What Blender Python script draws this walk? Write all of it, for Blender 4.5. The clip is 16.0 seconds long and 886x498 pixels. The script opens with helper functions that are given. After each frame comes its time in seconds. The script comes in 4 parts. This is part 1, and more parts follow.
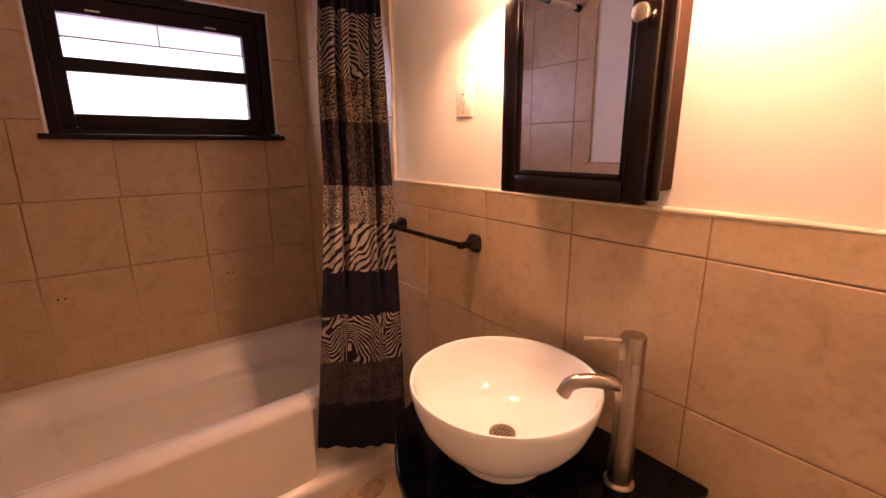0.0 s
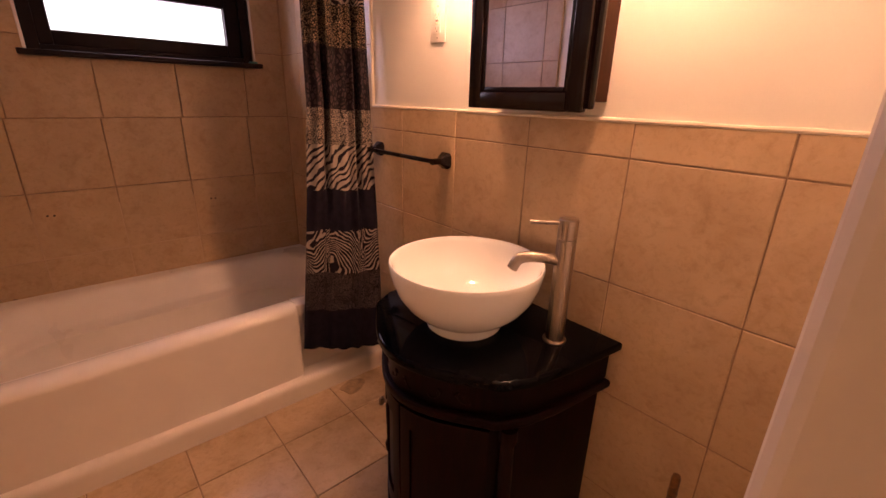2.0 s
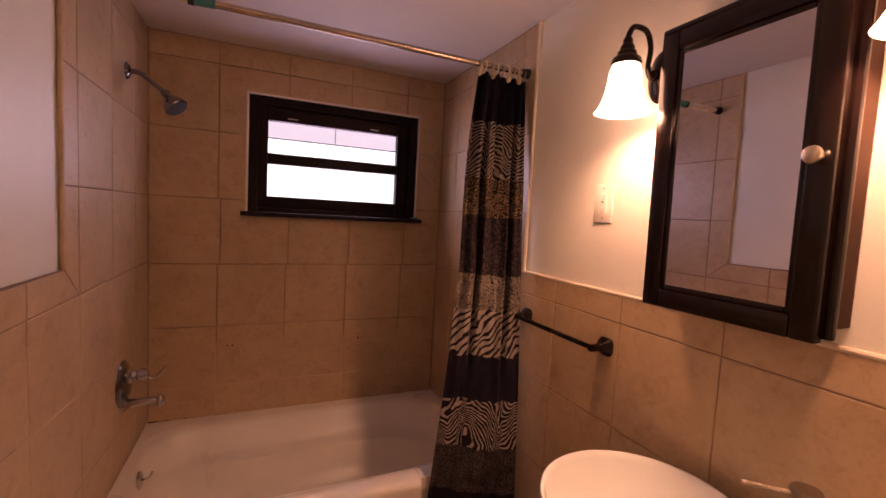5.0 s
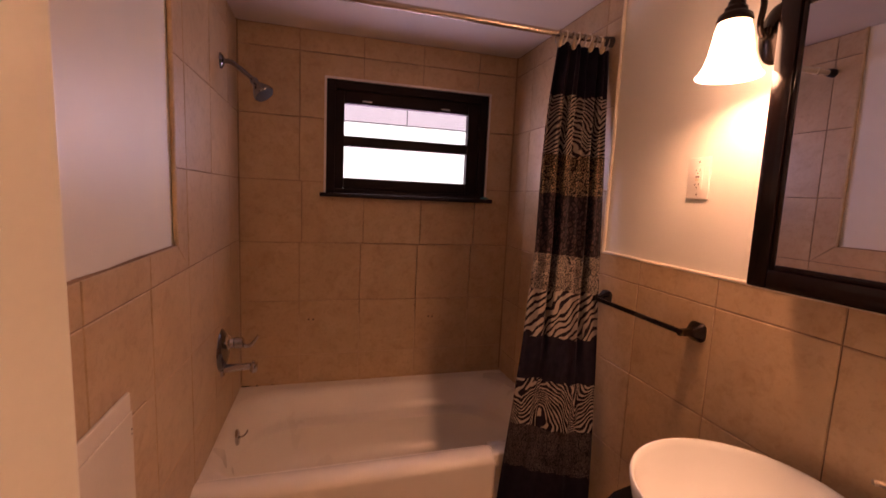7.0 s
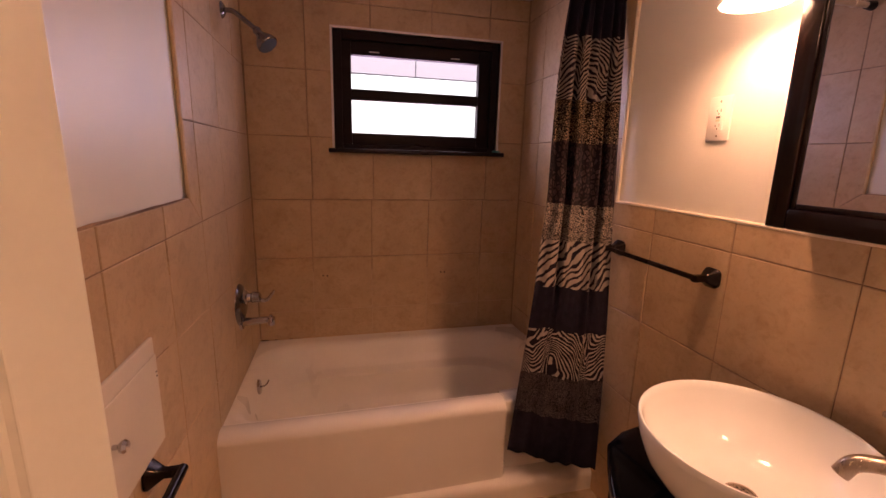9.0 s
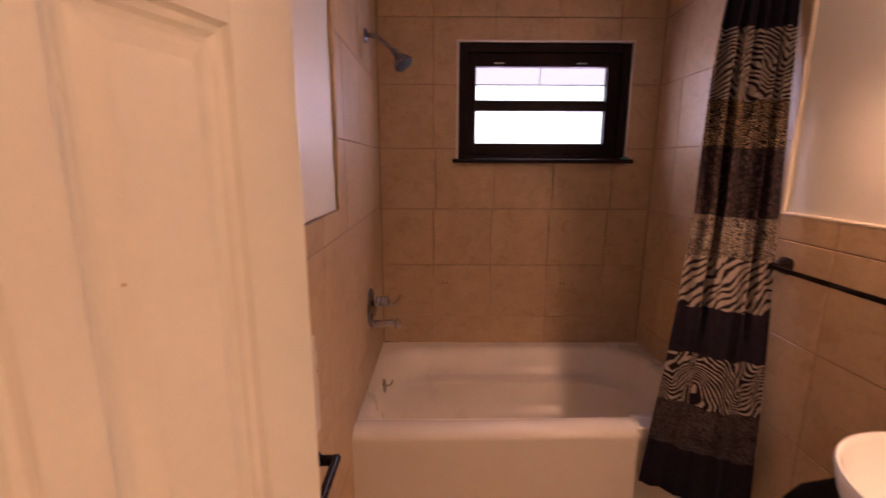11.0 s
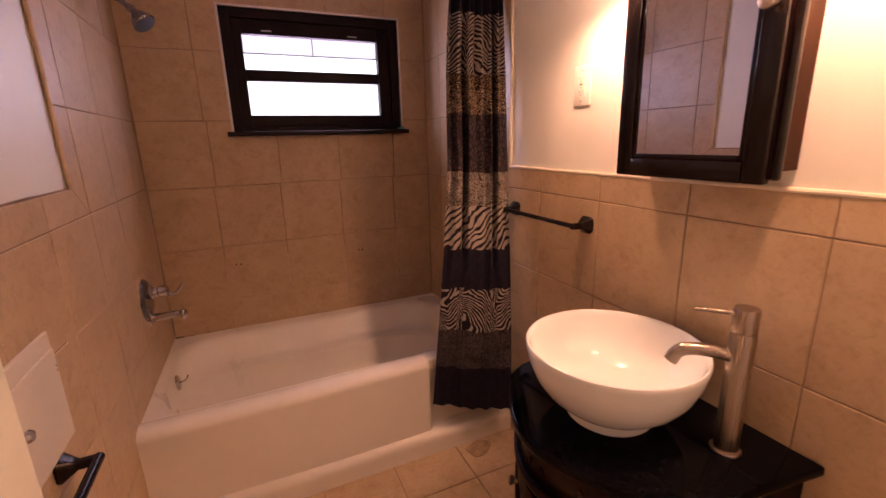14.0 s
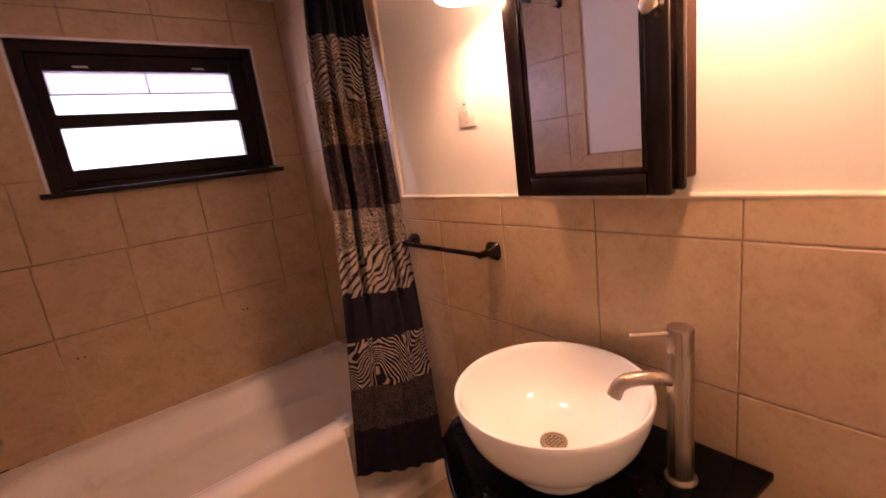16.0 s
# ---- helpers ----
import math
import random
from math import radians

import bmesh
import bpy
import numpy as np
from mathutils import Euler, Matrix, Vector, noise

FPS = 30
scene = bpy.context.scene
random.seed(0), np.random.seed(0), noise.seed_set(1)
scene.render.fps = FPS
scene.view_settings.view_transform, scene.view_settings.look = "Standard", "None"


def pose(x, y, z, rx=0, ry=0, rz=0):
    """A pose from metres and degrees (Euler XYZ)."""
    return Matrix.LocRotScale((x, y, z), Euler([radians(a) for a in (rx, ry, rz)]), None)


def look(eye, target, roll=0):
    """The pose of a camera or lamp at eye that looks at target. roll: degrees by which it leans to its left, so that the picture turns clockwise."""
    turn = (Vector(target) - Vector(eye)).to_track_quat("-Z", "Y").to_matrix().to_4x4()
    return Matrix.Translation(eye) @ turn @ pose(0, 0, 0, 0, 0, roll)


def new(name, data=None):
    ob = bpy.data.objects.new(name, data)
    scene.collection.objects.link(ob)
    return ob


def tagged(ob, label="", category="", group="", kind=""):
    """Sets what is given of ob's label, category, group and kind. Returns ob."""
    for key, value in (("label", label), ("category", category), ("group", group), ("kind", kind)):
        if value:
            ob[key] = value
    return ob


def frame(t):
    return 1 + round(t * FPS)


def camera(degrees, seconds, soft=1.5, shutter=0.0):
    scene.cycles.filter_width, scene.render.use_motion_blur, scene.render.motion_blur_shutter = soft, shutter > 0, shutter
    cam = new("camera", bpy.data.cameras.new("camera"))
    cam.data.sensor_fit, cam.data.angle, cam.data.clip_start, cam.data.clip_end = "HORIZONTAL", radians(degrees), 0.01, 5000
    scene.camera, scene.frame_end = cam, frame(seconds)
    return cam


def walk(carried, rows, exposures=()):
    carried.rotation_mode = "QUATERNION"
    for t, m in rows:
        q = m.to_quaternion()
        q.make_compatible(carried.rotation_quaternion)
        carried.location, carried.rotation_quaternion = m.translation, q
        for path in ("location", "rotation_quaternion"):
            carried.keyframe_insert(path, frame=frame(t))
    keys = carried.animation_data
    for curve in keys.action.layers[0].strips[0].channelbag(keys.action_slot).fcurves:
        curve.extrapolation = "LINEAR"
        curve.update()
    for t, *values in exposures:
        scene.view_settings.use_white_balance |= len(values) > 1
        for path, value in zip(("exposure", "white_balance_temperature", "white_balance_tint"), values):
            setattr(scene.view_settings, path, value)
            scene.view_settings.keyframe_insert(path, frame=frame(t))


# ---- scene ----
cam = camera(92.0, 16.0, shutter=0.4)
PATH = [
    (0, (0.607, -0.014, 1.423), (1.795, 1.527, 0.959), -0.2),
    (0.5, (0.537, -0.089, 1.422), (1.773, 1.428, 1.009), 1.7),
    (1, (0.48, -0.138, 1.393), (1.767, 1.318, 0.918), 1.6),
    (1.5, (0.496, -0.18, 1.352), (1.782, 1.238, 0.772), 2.3),
    (2, (0.472, -0.189, 1.335), (1.718, 1.226, 0.669), 1.6),
    (2.5, (0.471, -0.178, 1.36), (1.705, 1.284, 0.776), 1.9),
    (3, (0.503, -0.122, 1.422), (1.649, 1.479, 1.07), 1.9),
    (3.5, (0.513, -0.068, 1.45), (1.585, 1.594, 1.154), 3.3),
    (4, (0.504, -0.05, 1.477), (1.483, 1.68, 1.261), 3.0),
    (6.5, (0.444, 0.005, 1.515), (1.042, 1.908, 1.374), 2.8),
    (7, (0.43, 0.0, 1.488), (0.966, 1.911, 1.245), 2.6),
    (7.5, (0.431, -0.012, 1.461), (0.915, 1.897, 1.109), 2.8),
    (8, (0.443, -0.018, 1.442), (0.936, 1.876, 1.029), 1.9),
    (10.5, (0.408, 0.027, 1.457), (0.722, 1.958, 1.044), -1.0),
    (11, (0.337, 0.02, 1.459), (0.351, 1.981, 1.065), 0.2),
    (11.5, (0.302, 0.017, 1.464), (0.184, 1.978, 1.087), 1.9),
    (12, (0.325, 0.008, 1.463), (0.319, 1.975, 1.104), 1.3),
    (12.5, (0.398, -0.017, 1.457), (0.683, 1.93, 1.102), -0.3),
    (13, (0.44, -0.05, 1.452), (0.943, 1.848, 1.073), -0.8),
    (13.5, (0.466, -0.073, 1.434), (1.151, 1.754, 0.999), -1.2),
    (14, (0.473, -0.124, 1.416), (1.26, 1.647, 0.921), -1.5),
    (14.5, (0.458, -0.174, 1.439), (1.302, 1.577, 0.969), -1.7),
    (15, (0.484, -0.129, 1.475), (1.317, 1.648, 1.09), -1.7),
    (15.5, (0.527, -0.053, 1.49), (1.571, 1.625, 1.184), -3.9),
    (16, (0.57, 0.038, 1.443), (1.766, 1.582, 1.01), -7.3),
]
walk(cam, [(t, look(eye, target, roll)) for t, eye, target, roll in PATH],
     exposures=[(0.0, 0.45, 6600, 12), (0.5, 0.28, 6700, 14), (1.5, 0.15, 6900, 16), (2.0, 0.30, 6900, 16), (2.5, 0.58, 6700, 14), (3.0, 0.75, 6700, 14), (3.5, 0.60, 6700, 14),
                (4.1, 0.22, 6700, 16), (6.4, -0.13, 7050, 20), (8.2, -0.05, 6900, 15), (10.5, 0.22, 6250, 10), (11.5, 0.26, 6050, 8), (12.0, 0.36, 6050, 8), (12.6, 0.38, 6100, 9), (14.0, 0.36, 6200, 12), (16.0, 0.38, 6200, 14)])

# ---- world, lamps, exposure ----
world = bpy.data.worlds.new("overcast_sky")
scene.world = world
world.use_nodes = True
wn = world.node_tree.nodes
sky = wn.new("ShaderNodeTexSky")
sky.sky_type = "NISHITA"
sky.sun_disc = False
sky.sun_elevation = radians(40)
sky.sun_rotation = radians(160)
wn["Background"].inputs["Strength"].default_value = 0.1
world.node_tree.links.new(sky.outputs["Color"], wn["Background"].inputs["Color"])

BULB = (1.0, 0.485, 0.285)
BULB_W = 16.5
WINDOW_W = 7.4
SCONCES = ((0.876, 1.812), (0.288, 1.829))   # y and z of the two wall lamps beside the mirror cabinet
SCONCE_X = 1.384                             # middle of a shade's open rim


def lamp(name, kind, m, energy, colour, **more):
    data = bpy.data.lights.new(name, kind)
    data.energy, data.color = energy, colour
    for key, value in more.items():
        if key == "radius":
            data.shadow_soft_size = value
        elif key == "size":
            data.shape, data.size, data.size_y = "RECTANGLE", value[0], value[1]
    ob = new(name, data)
    ob.matrix_world = m
    return ob


for sy, sz in SCONCES:
    lamp("bulb_light", "POINT", pose(SCONCE_X, sy, sz + 0.045), BULB_W, BULB, radius=0.028)
# daylight through the window
lamp("window_daylight", "AREA", pose(0.885, 2.61, 1.77, -90, 0, -18), WINDOW_W, (0.91, 0.69, 1.0), size=(0.72, 0.42))
# the lit hall behind the doorway
lamp("hall_light", "POINT", pose(0.95, -0.95, 2.1), 23.0, BULB, radius=0.08)

# ---- materials ----


def nodes_of(name):
    m = bpy.data.materials.new(name)
    m.use_nodes = True
    t = m.node_tree
    return m, t, t.nodes, t.links, t.nodes["Principled BSDF"]


def coords(t, random_shift=False, uv=False):
    c = t.nodes.new("ShaderNodeTexCoord")
    out = c.outputs["UV" if uv else "Object"]
    if not random_shift:
        return out
    info = t.nodes.new("ShaderNodeObjectInfo")
    mul = t.nodes.new("ShaderNodeMath")
    mul.operation = "MULTIPLY"
    mul.inputs[1].default_value = 37.0
    add = t.nodes.new("ShaderNodeVectorMath")
    add.operation = "ADD"
    t.links.new(info.outputs["Random"], mul.inputs[0])
    t.links.new(out, add.inputs[0])
    t.links.new(mul.outputs[0], add.inputs[1])
    return add.outputs[0]


def noise_tex(t, vec, scale, detail=4.0, rough=0.55, distortion=0.0):
    n = t.nodes.new("ShaderNodeTexNoise")
    n.inputs["Scale"].default_value = scale
    n.inputs["Detail"].default_value = detail
    n.inputs["Roughness"].default_value = rough
    n.inputs["Distortion"].default_value = distortion
    t.links.new(vec, n.inputs["Vector"])
    return n.outputs["Fac"]


def ramp(t, fac, stops):
    r = t.nodes.new("ShaderNodeValToRGB")
    while len(r.color_ramp.elements) < len(stops):
        r.color_ramp.elements.new(0.5)
    for e, (p, c) in zip(r.color_ramp.elements, stops):
        e.position, e.color = p, (*c, 1)
    t.links.new(fac, r.inputs["Fac"])
    return r.outputs["Color"]


def mix(t, fac, a, b, mode="MIX"):
    m = t.nodes.new("ShaderNodeMix")
    m.data_type, m.blend_type = "RGBA", mode
    for value, k in ((fac, 0), (a, 6), (b, 7)):
        if isinstance(value, (int, float)):
            m.inputs[k].default_value = value
        elif isinstance(value, tuple):
            m.inputs[k].default_value = (*value, 1)
        else:
            t.links.new(value, m.inputs[k])
    return m.outputs[2]


def value_map(t, fac, a, b, lo=0.0, hi=1.0):
    m = t.nodes.new("ShaderNodeMapRange")
    for k, v in zip(("From Min", "From Max", "To Min", "To Max"), (lo, hi, a, b)):
        m.inputs[k].default_value = v
    t.links.new(fac, m.inputs["Value"])
    return m.outputs["Result"]


def bump(t, bsdf, height, strength, distance):
    b = t.nodes.new("ShaderNodeBump")
    b.inputs["Strength"].default_value = strength
    b.inputs["Distance"].default_value = distance
    t.links.new(height, b.inputs["Height"])
    t.links.new(b.outputs["Normal"], bsdf.inputs["Normal"])


def surface(name, colour, vary=0.12, scale=6.0, fine=60.0, rough=(0.4, 0.55), relief=0.1, depth=0.001, metal=0.0, shift=False, coat=0.0):
    """A plain surface with soft blotches, fine grain, uneven gloss and relief."""
    m, t, n, l, bsdf = nodes_of(name)
    vec = coords(t, shift)
    big, small = noise_tex(t, vec, scale, 3), noise_tex(t, vec, fine, 4)
    dark = tuple(c * (1 - vary) for c in colour)
    light = tuple(min(1, c * (1 + vary)) for c in colour)
    base = ramp(t, big, [(0.3, dark), (0.7, light)])
    grain = ramp(t, small, [(0.35, (1 - vary * 0.5,) * 3), (0.65, (1.0,) * 3)])
    l.new(mix(t, 1.0, base, grain, "MULTIPLY"), bsdf.inputs["Base Color"])
    l.new(value_map(t, big, rough[0], rough[1], 0.3, 0.7), bsdf.inputs["Roughness"])
    bsdf.inputs["Metallic"].default_value = metal
    bsdf.inputs["Coat Weight"].default_value = coat
    bsdf.inputs["Coat Roughness"].default_value = 0.12
    if relief:
        bump(t, bsdf, small, relief, depth)
    return m


def tile_material(name, dark, mid, light, rough):
    """Beige porcelain tile: clouds, darker worm-like flecks, slight tone change from piece to piece."""
    m, t, n, l, bsdf = nodes_of(name)
    vec = coords(t, True)
    cloud = noise_tex(t, vec, 6.0, 5, 0.62, 0.3)
    fleck = noise_tex(t, vec, 16.0, 5, 0.66, 0.5)
    fine = noise_tex(t, vec, 260.0, 3)
    base = ramp(t, cloud, [(0.32, dark), (0.5, mid), (0.68, light)])
    speck = noise_tex(t, vec, 55.0, 5, 0.7, 0.4)
    marks = mix(t, 1.0, ramp(t, fleck, [(0.30, (0.85, 0.815, 0.77)), (0.50, (1, 1, 1)), (0.80, (1.0, 0.97, 0.93))]),
                ramp(t, speck, [(0.30, (0.86, 0.83, 0.79)), (0.50, (1, 1, 1)), (0.75, (1.0, 0.985, 0.96))]), "MULTIPLY")
    tone = t.nodes.new("ShaderNodeObjectInfo")
    shade = ramp(t, tone.outputs["Random"], [(0.0, (0.975, 0.972, 0.968)), (1.0, (1.0, 1.0, 1.0))])
    col = mix(t, 1.0, mix(t, 1.0, base, marks, "MULTIPLY"), shade, "MULTIPLY")
    l.new(col, bsdf.inputs["Base Color"])
    l.new(value_map(t, cloud, rough[0], rough[1], 0.2, 0.8), bsdf.inputs["Roughness"])
    bump(t, bsdf, fine, 0.05, 0.0006)
    return m


def brushed(name, colour, rough, stretch=(4, 4, 260)):
    m, t, n, l, bsdf = nodes_of(name)
    mp = t.nodes.new("ShaderNodeMapping")
    mp.inputs["Scale"].default_value = stretch
    l.new(coords(t), mp.inputs["Vector"])
    g = noise_tex(t, mp.outputs[0], 3.0, 3)
    bsdf.inputs["Metallic"].default_value = 1.0
    l.new(ramp(t, g, [(0.3, tuple(c * 0.92 for c in colour)), (0.7, colour)]), bsdf.inputs["Base Color"])
    l.new(value_map(t, g, rough - 0.06, rough + 0.08, 0.3, 0.7), bsdf.inputs["Roughness"])
    bump(t, bsdf, g, 0.05, 0.0005)
    return m


def wood(name, dark, light, rough, coat):
    m, t, n, l, bsdf = nodes_of(name)
    mp = t.nodes.new("ShaderNodeMapping")
    mp.inputs["Scale"].default_value = (14, 14, 1.6)
    l.new(coords(t), mp.inputs["Vector"])
    g = noise_tex(t, mp.outputs[0], 5.0, 6, 0.6, 0.8)
    l.new(ramp(t, g, [(0.3, dark), (0.72, light)]), bsdf.inputs["Base Color"])
    l.new(value_map(t, g, rough, rough + 0.04, 0.3, 0.7), bsdf.inputs["Roughness"])
    bsdf.inputs["Coat Weight"].default_value = coat
    bsdf.inputs["Coat Roughness"].default_value = 0.15
    bsdf.inputs["Specular IOR Level"].default_value = 0.3
    bump(t, bsdf, g, 0.02, 0.0001)
    return m


def glass(name, tint, reflect):
    m, t, n, l, bsdf = nodes_of(name)
    n.remove(bsdf)
    clear = n.new("ShaderNodeBsdfTransparent")
    clear.inputs["Color"].default_value = (*tint, 1)
    gloss = n.new("ShaderNodeBsdfGlossy")
    gloss.inputs["Roughness"].default_value = 0.03
    both = n.new("ShaderNodeMixShader")
    both.inputs[0].default_value = reflect
    l.new(clear.outputs[0], both.inputs[1])
    l.new(gloss.outputs[0], both.inputs[2])
    l.new(both.outputs[0], n["Material Output"].inputs["Surface"])
    return m


def glowing(name, colour, strength, base=(0.8, 0.8, 0.8)):
    m, t, n, l, bsdf = nodes_of(name)
    bsdf.inputs["Base Color"].default_value = (*base, 1)
    bsdf.inputs["Emission Color"].default_value = (*colour, 1)
    bsdf.inputs["Emission Strength"].default_value = strength
    bsdf.inputs["Roughness"].default_value = 0.3
    return m


def curtain_material():
    """Bands of black, zebra, leopard and reptile print, laid out along the drop of the cloth (UV in metres)."""
    m, t, n, l, bsdf = nodes_of("printed_polyester")
    uv = coords(t, uv=True)
    sep = n.new("ShaderNodeSeparateXYZ")
    l.new(uv, sep.inputs[0])

    def zebra(stripes, warp, scale, turn, seedz, light, swirl=0.0, fold=0.0):
        mp = n.new("ShaderNodeMapping")
        mp.inputs["Location"].default_value = (0, 0, seedz)
        mp.inputs["Rotation"].default_value = (0, 0, radians(turn))
        l.new(uv, mp.inputs["Vector"])
        wob = noise_tex(t, mp.outputs[0], scale, 2.2, 0.45)
        s2 = n.new("ShaderNodeSeparateXYZ")
        l.new(mp.outputs[0], s2.inputs[0])
        a = n.new("ShaderNodeMath")
        a.operation = "MULTIPLY_ADD"
        l.new(wob, a.inputs[0])
        a.inputs[1].default_value = warp
        if swirl:
            # stripes that curl round scattered centres
            v = n.new("ShaderNodeTexVoronoi")
            v.feature = "SMOOTH_F1"
            v.inputs["Scale"].default_value = swirl
            v.inputs["Smoothness"].default_value = 0.35
            l.new(mp.outputs[0], v.inputs["Vector"])
            c = n.new("ShaderNodeMath")
            c.operation = "DIVIDE"
            l.new(v.outputs["Distance"], c.inputs[0])
            c.inputs[1].default_value = swirl
            lean = n.new("ShaderNodeMath")
            lean.operation = "MULTIPLY_ADD"
            l.new(s2.outputs["Y"], lean.inputs[0])
            lean.inputs[1].default_value = 0.85
            l.new(c.outputs[0], lean.inputs[2])
            l.new(lean.outputs[0], a.inputs[2])
        elif fold:
            # stripes that zigzag across the cloth
            p = n.new("ShaderNodeMath")
            p.operation = "PINGPONG"
            l.new(s2.outputs["X"], p.inputs[0])
            p.inputs[1].default_value = fold
            c = n.new("ShaderNodeMath")
            c.operation = "MULTIPLY_ADD"
            l.new(p.outputs[0], c.inputs[0])
            c.inputs[1].default_value = 0.75
            l.new(s2.outputs["Y"], c.inputs[2])
            l.new(c.outputs[0], a.inputs[2])
        else:
            l.new(s2.outputs["Y"], a.inputs[2])
        b = n.new("ShaderNodeMath")
        b.operation = "MULTIPLY"
        l.new(a.outputs[0], b.inputs[0])
        b.inputs[1].default_value = stripes * math.tau
        c = n.new("ShaderNodeMath")
        c.operation = "SINE"
        l.new(b.outputs[0], c.inputs[0])
        thick = noise_tex(t, mp.outputs[0], scale * 3.2, 1)
        d = n.new("ShaderNodeMath")
        d.operation = "MULTIPLY_ADD"
        l.new(thick, d.inputs[0])
        d.inputs[1].default_value = 2.2
        l.new(c.outputs[0], d.inputs[2])
        return ramp(t, value_map(t, d.outputs[0], 0, 1, 0.92 - light, 1.32 - light), [(0.0, BLACK), (1.0, CREAM)])

    def spots(scale, stretch, dark, light, edge):
        mp = n.new("ShaderNodeMapping")
        mp.inputs["Scale"].default_value = (1, stretch, 1)
        l.new(uv, mp.inputs["Vector"])
        v = n.new("ShaderNodeTexVoronoi")
        v.feature = "DISTANCE_TO_EDGE"
        v.inputs["Scale"].default_value = scale
        l.new(mp.outputs[0], v.inputs["Vector"])
        cloud = noise_tex(t, uv, 14, 3)
        cells = ramp(t, v.outputs["Distance"], [(edge, dark), (edge + 0.10, light), (edge + 0.30, tuple(0.7 * c for c in light))])
        return mix(t, 1.0, cells, ramp(t, cloud, [(0.32, (0.50, 0.47, 0.46)), (0.60, (1, 1, 1))]), "MULTIPLY")

    BLACK, CREAM = (0.010, 0.0075, 0.012), (0.29, 0.245, 0.21)
    plain = ramp(t, noise_tex(t, uv, 30, 3), [(0.3, (0.007, 0.006, 0.011)), (0.7, (0.013, 0.010, 0.018))])
    small = zebra(56, 0.10, 8.5, 8, 0.81, 0.0, 0.0, 0.075)
    large = zebra(36, 0.11, 8.0, -38, 3.0, 0.25)
    # thin cream stripes, cut further so the print carries the shade low down
    low = zebra(66, 0.05, 11.0, 8, 7.3, -0.30, 4.2)
    gold = spots(112, 1.25, (0.010, 0.008, 0.008), (0.40, 0.29, 0.185), 0.11)
    fine = spots(128, 1.2, (0.014, 0.011, 0.012), (0.44, 0.375, 0.31), 0.08)
    snake = spots(60, 0.7, (0.012, 0.009, 0.012), (0.060, 0.040, 0.042), 0.10)
    dusk = spots(150, 1.0, (0.012, 0.010, 0.012), (0.115, 0.092, 0.09), 0.08)
    bands = ((1.900, small), (1.672, gold), (1.518, snake), (1.285, fine), (1.145, large), (0.962, plain), (0.790, low), (0.60, dusk), (0.425, plain))
    colour = plain
    wob = noise_tex(t, uv, 8.0, 2)
    for top, pattern in bands:
        edge = n.new("ShaderNodeMath")
        edge.operation = "MULTIPLY_ADD"
        l.new(wob, edge.inputs[0])
        edge.inputs[1].default_value = 0.03
        l.new(sep.outputs["Y"], edge.inputs[2])
        less = n.new("ShaderNodeMath")
        less.operation = "LESS_THAN"
        l.new(edge.outputs[0], less.inputs[0])
        less.inputs[1].default_value = top + 0.015
        colour = mix(t, less.outputs[0], colour, pattern)
    l.new(colour, bsdf.inputs["Base Color"])
    bsdf.inputs["Roughness"].default_value = 0.75
    bsdf.inputs["Specular IOR Level"].default_value = 0.12
    weave = noise_tex(t, uv, 420, 2)
    bump(t, bsdf, weave, 0.15, 0.0006)
    return m


TILE = tile_material("beige_porcelain_tile", (0.49, 0.356, 0.213), (0.535, 0.394, 0.238), (0.58, 0.437, 0.272), (0.34, 0.42))
FLOOR_TILE = tile_material("beige_floor_tile", (0.47, 0.35, 0.215), (0.55, 0.42, 0.275), (0.61, 0.48, 0.34), (0.26, 0.42))
GROUT = surface("tan_grout", (0.31, 0.21, 0.13), 0.40, 2.2, 200, (0.8, 0.95), 0.3, 0.001)
WORN_GROUT = surface("worn_tan_grout", (0.37, 0.255, 0.155), 0.34, 3.2, 160, (0.8, 0.95), 0.3, 0.001)
CLEAN_GROUT = surface("renewed_beige_grout", (0.58, 0.435, 0.285), 0.14, 3.2, 160, (0.7, 0.9), 0.3, 0.001)
PALE_GROUT = surface("pale_tan_grout", (0.39, 0.28, 0.175), 0.28, 2.2, 200, (0.7, 0.9), 0.3, 0.001)
PAINT = surface("cream_wall_paint", (0.79, 0.775, 0.69), 0.03, 2.5, 220, (0.42, 0.52), 0.08, 0.0006)
# white paint greyed, weaker lamplight overhead is put into the colour
CEILING = surface("dimmed_ceiling_paint", (0.69, 0.645, 0.61), 0.03, 2.0, 180, (0.7, 0.85), 0.12, 0.0008)
CAULK = surface("yellowed_caulk", (0.55, 0.40, 0.22), 0.2, 12, 90, (0.35, 0.5), 0.15, 0.001)
WHITE_CAULK = surface("cream_caulk", (0.78, 0.70, 0.55), 0.08, 12, 90, (0.35, 0.5), 0.15, 0.001)
DOOR_PAINT = surface("cream_gloss_door_paint", (0.83, 0.835, 0.735), 0.03, 3.0, 90, (0.285, 0.30), 0.10, 0.0007)
# white trim paint, darkened to carry the shade on the jamb's face
TRIM_PAINT = surface("shaded_trim_paint", (0.68, 0.63, 0.57), 0.03, 3.0, 120, (0.28, 0.4), 0.08, 0.0006)
ENAMEL = surface("white_bath_enamel", (0.82, 0.785, 0.715), 0.025, 3.0, 40, (0.06, 0.07), 0.0)
WORN_ENAMEL = surface("worn_bath_enamel", (0.81, 0.77, 0.69), 0.03, 3.0, 40, (0.27, 0.30), 0.0)
CERAMIC = surface("white_glazed_ceramic", (0.85, 0.865, 0.835), 0.015, 4.0, 40, (0.05, 0.09), 0.0)
PLASTIC = surface("white_plastic", (0.80, 0.77, 0.70), 0.02, 10, 80, (0.3, 0.4), 0.0)
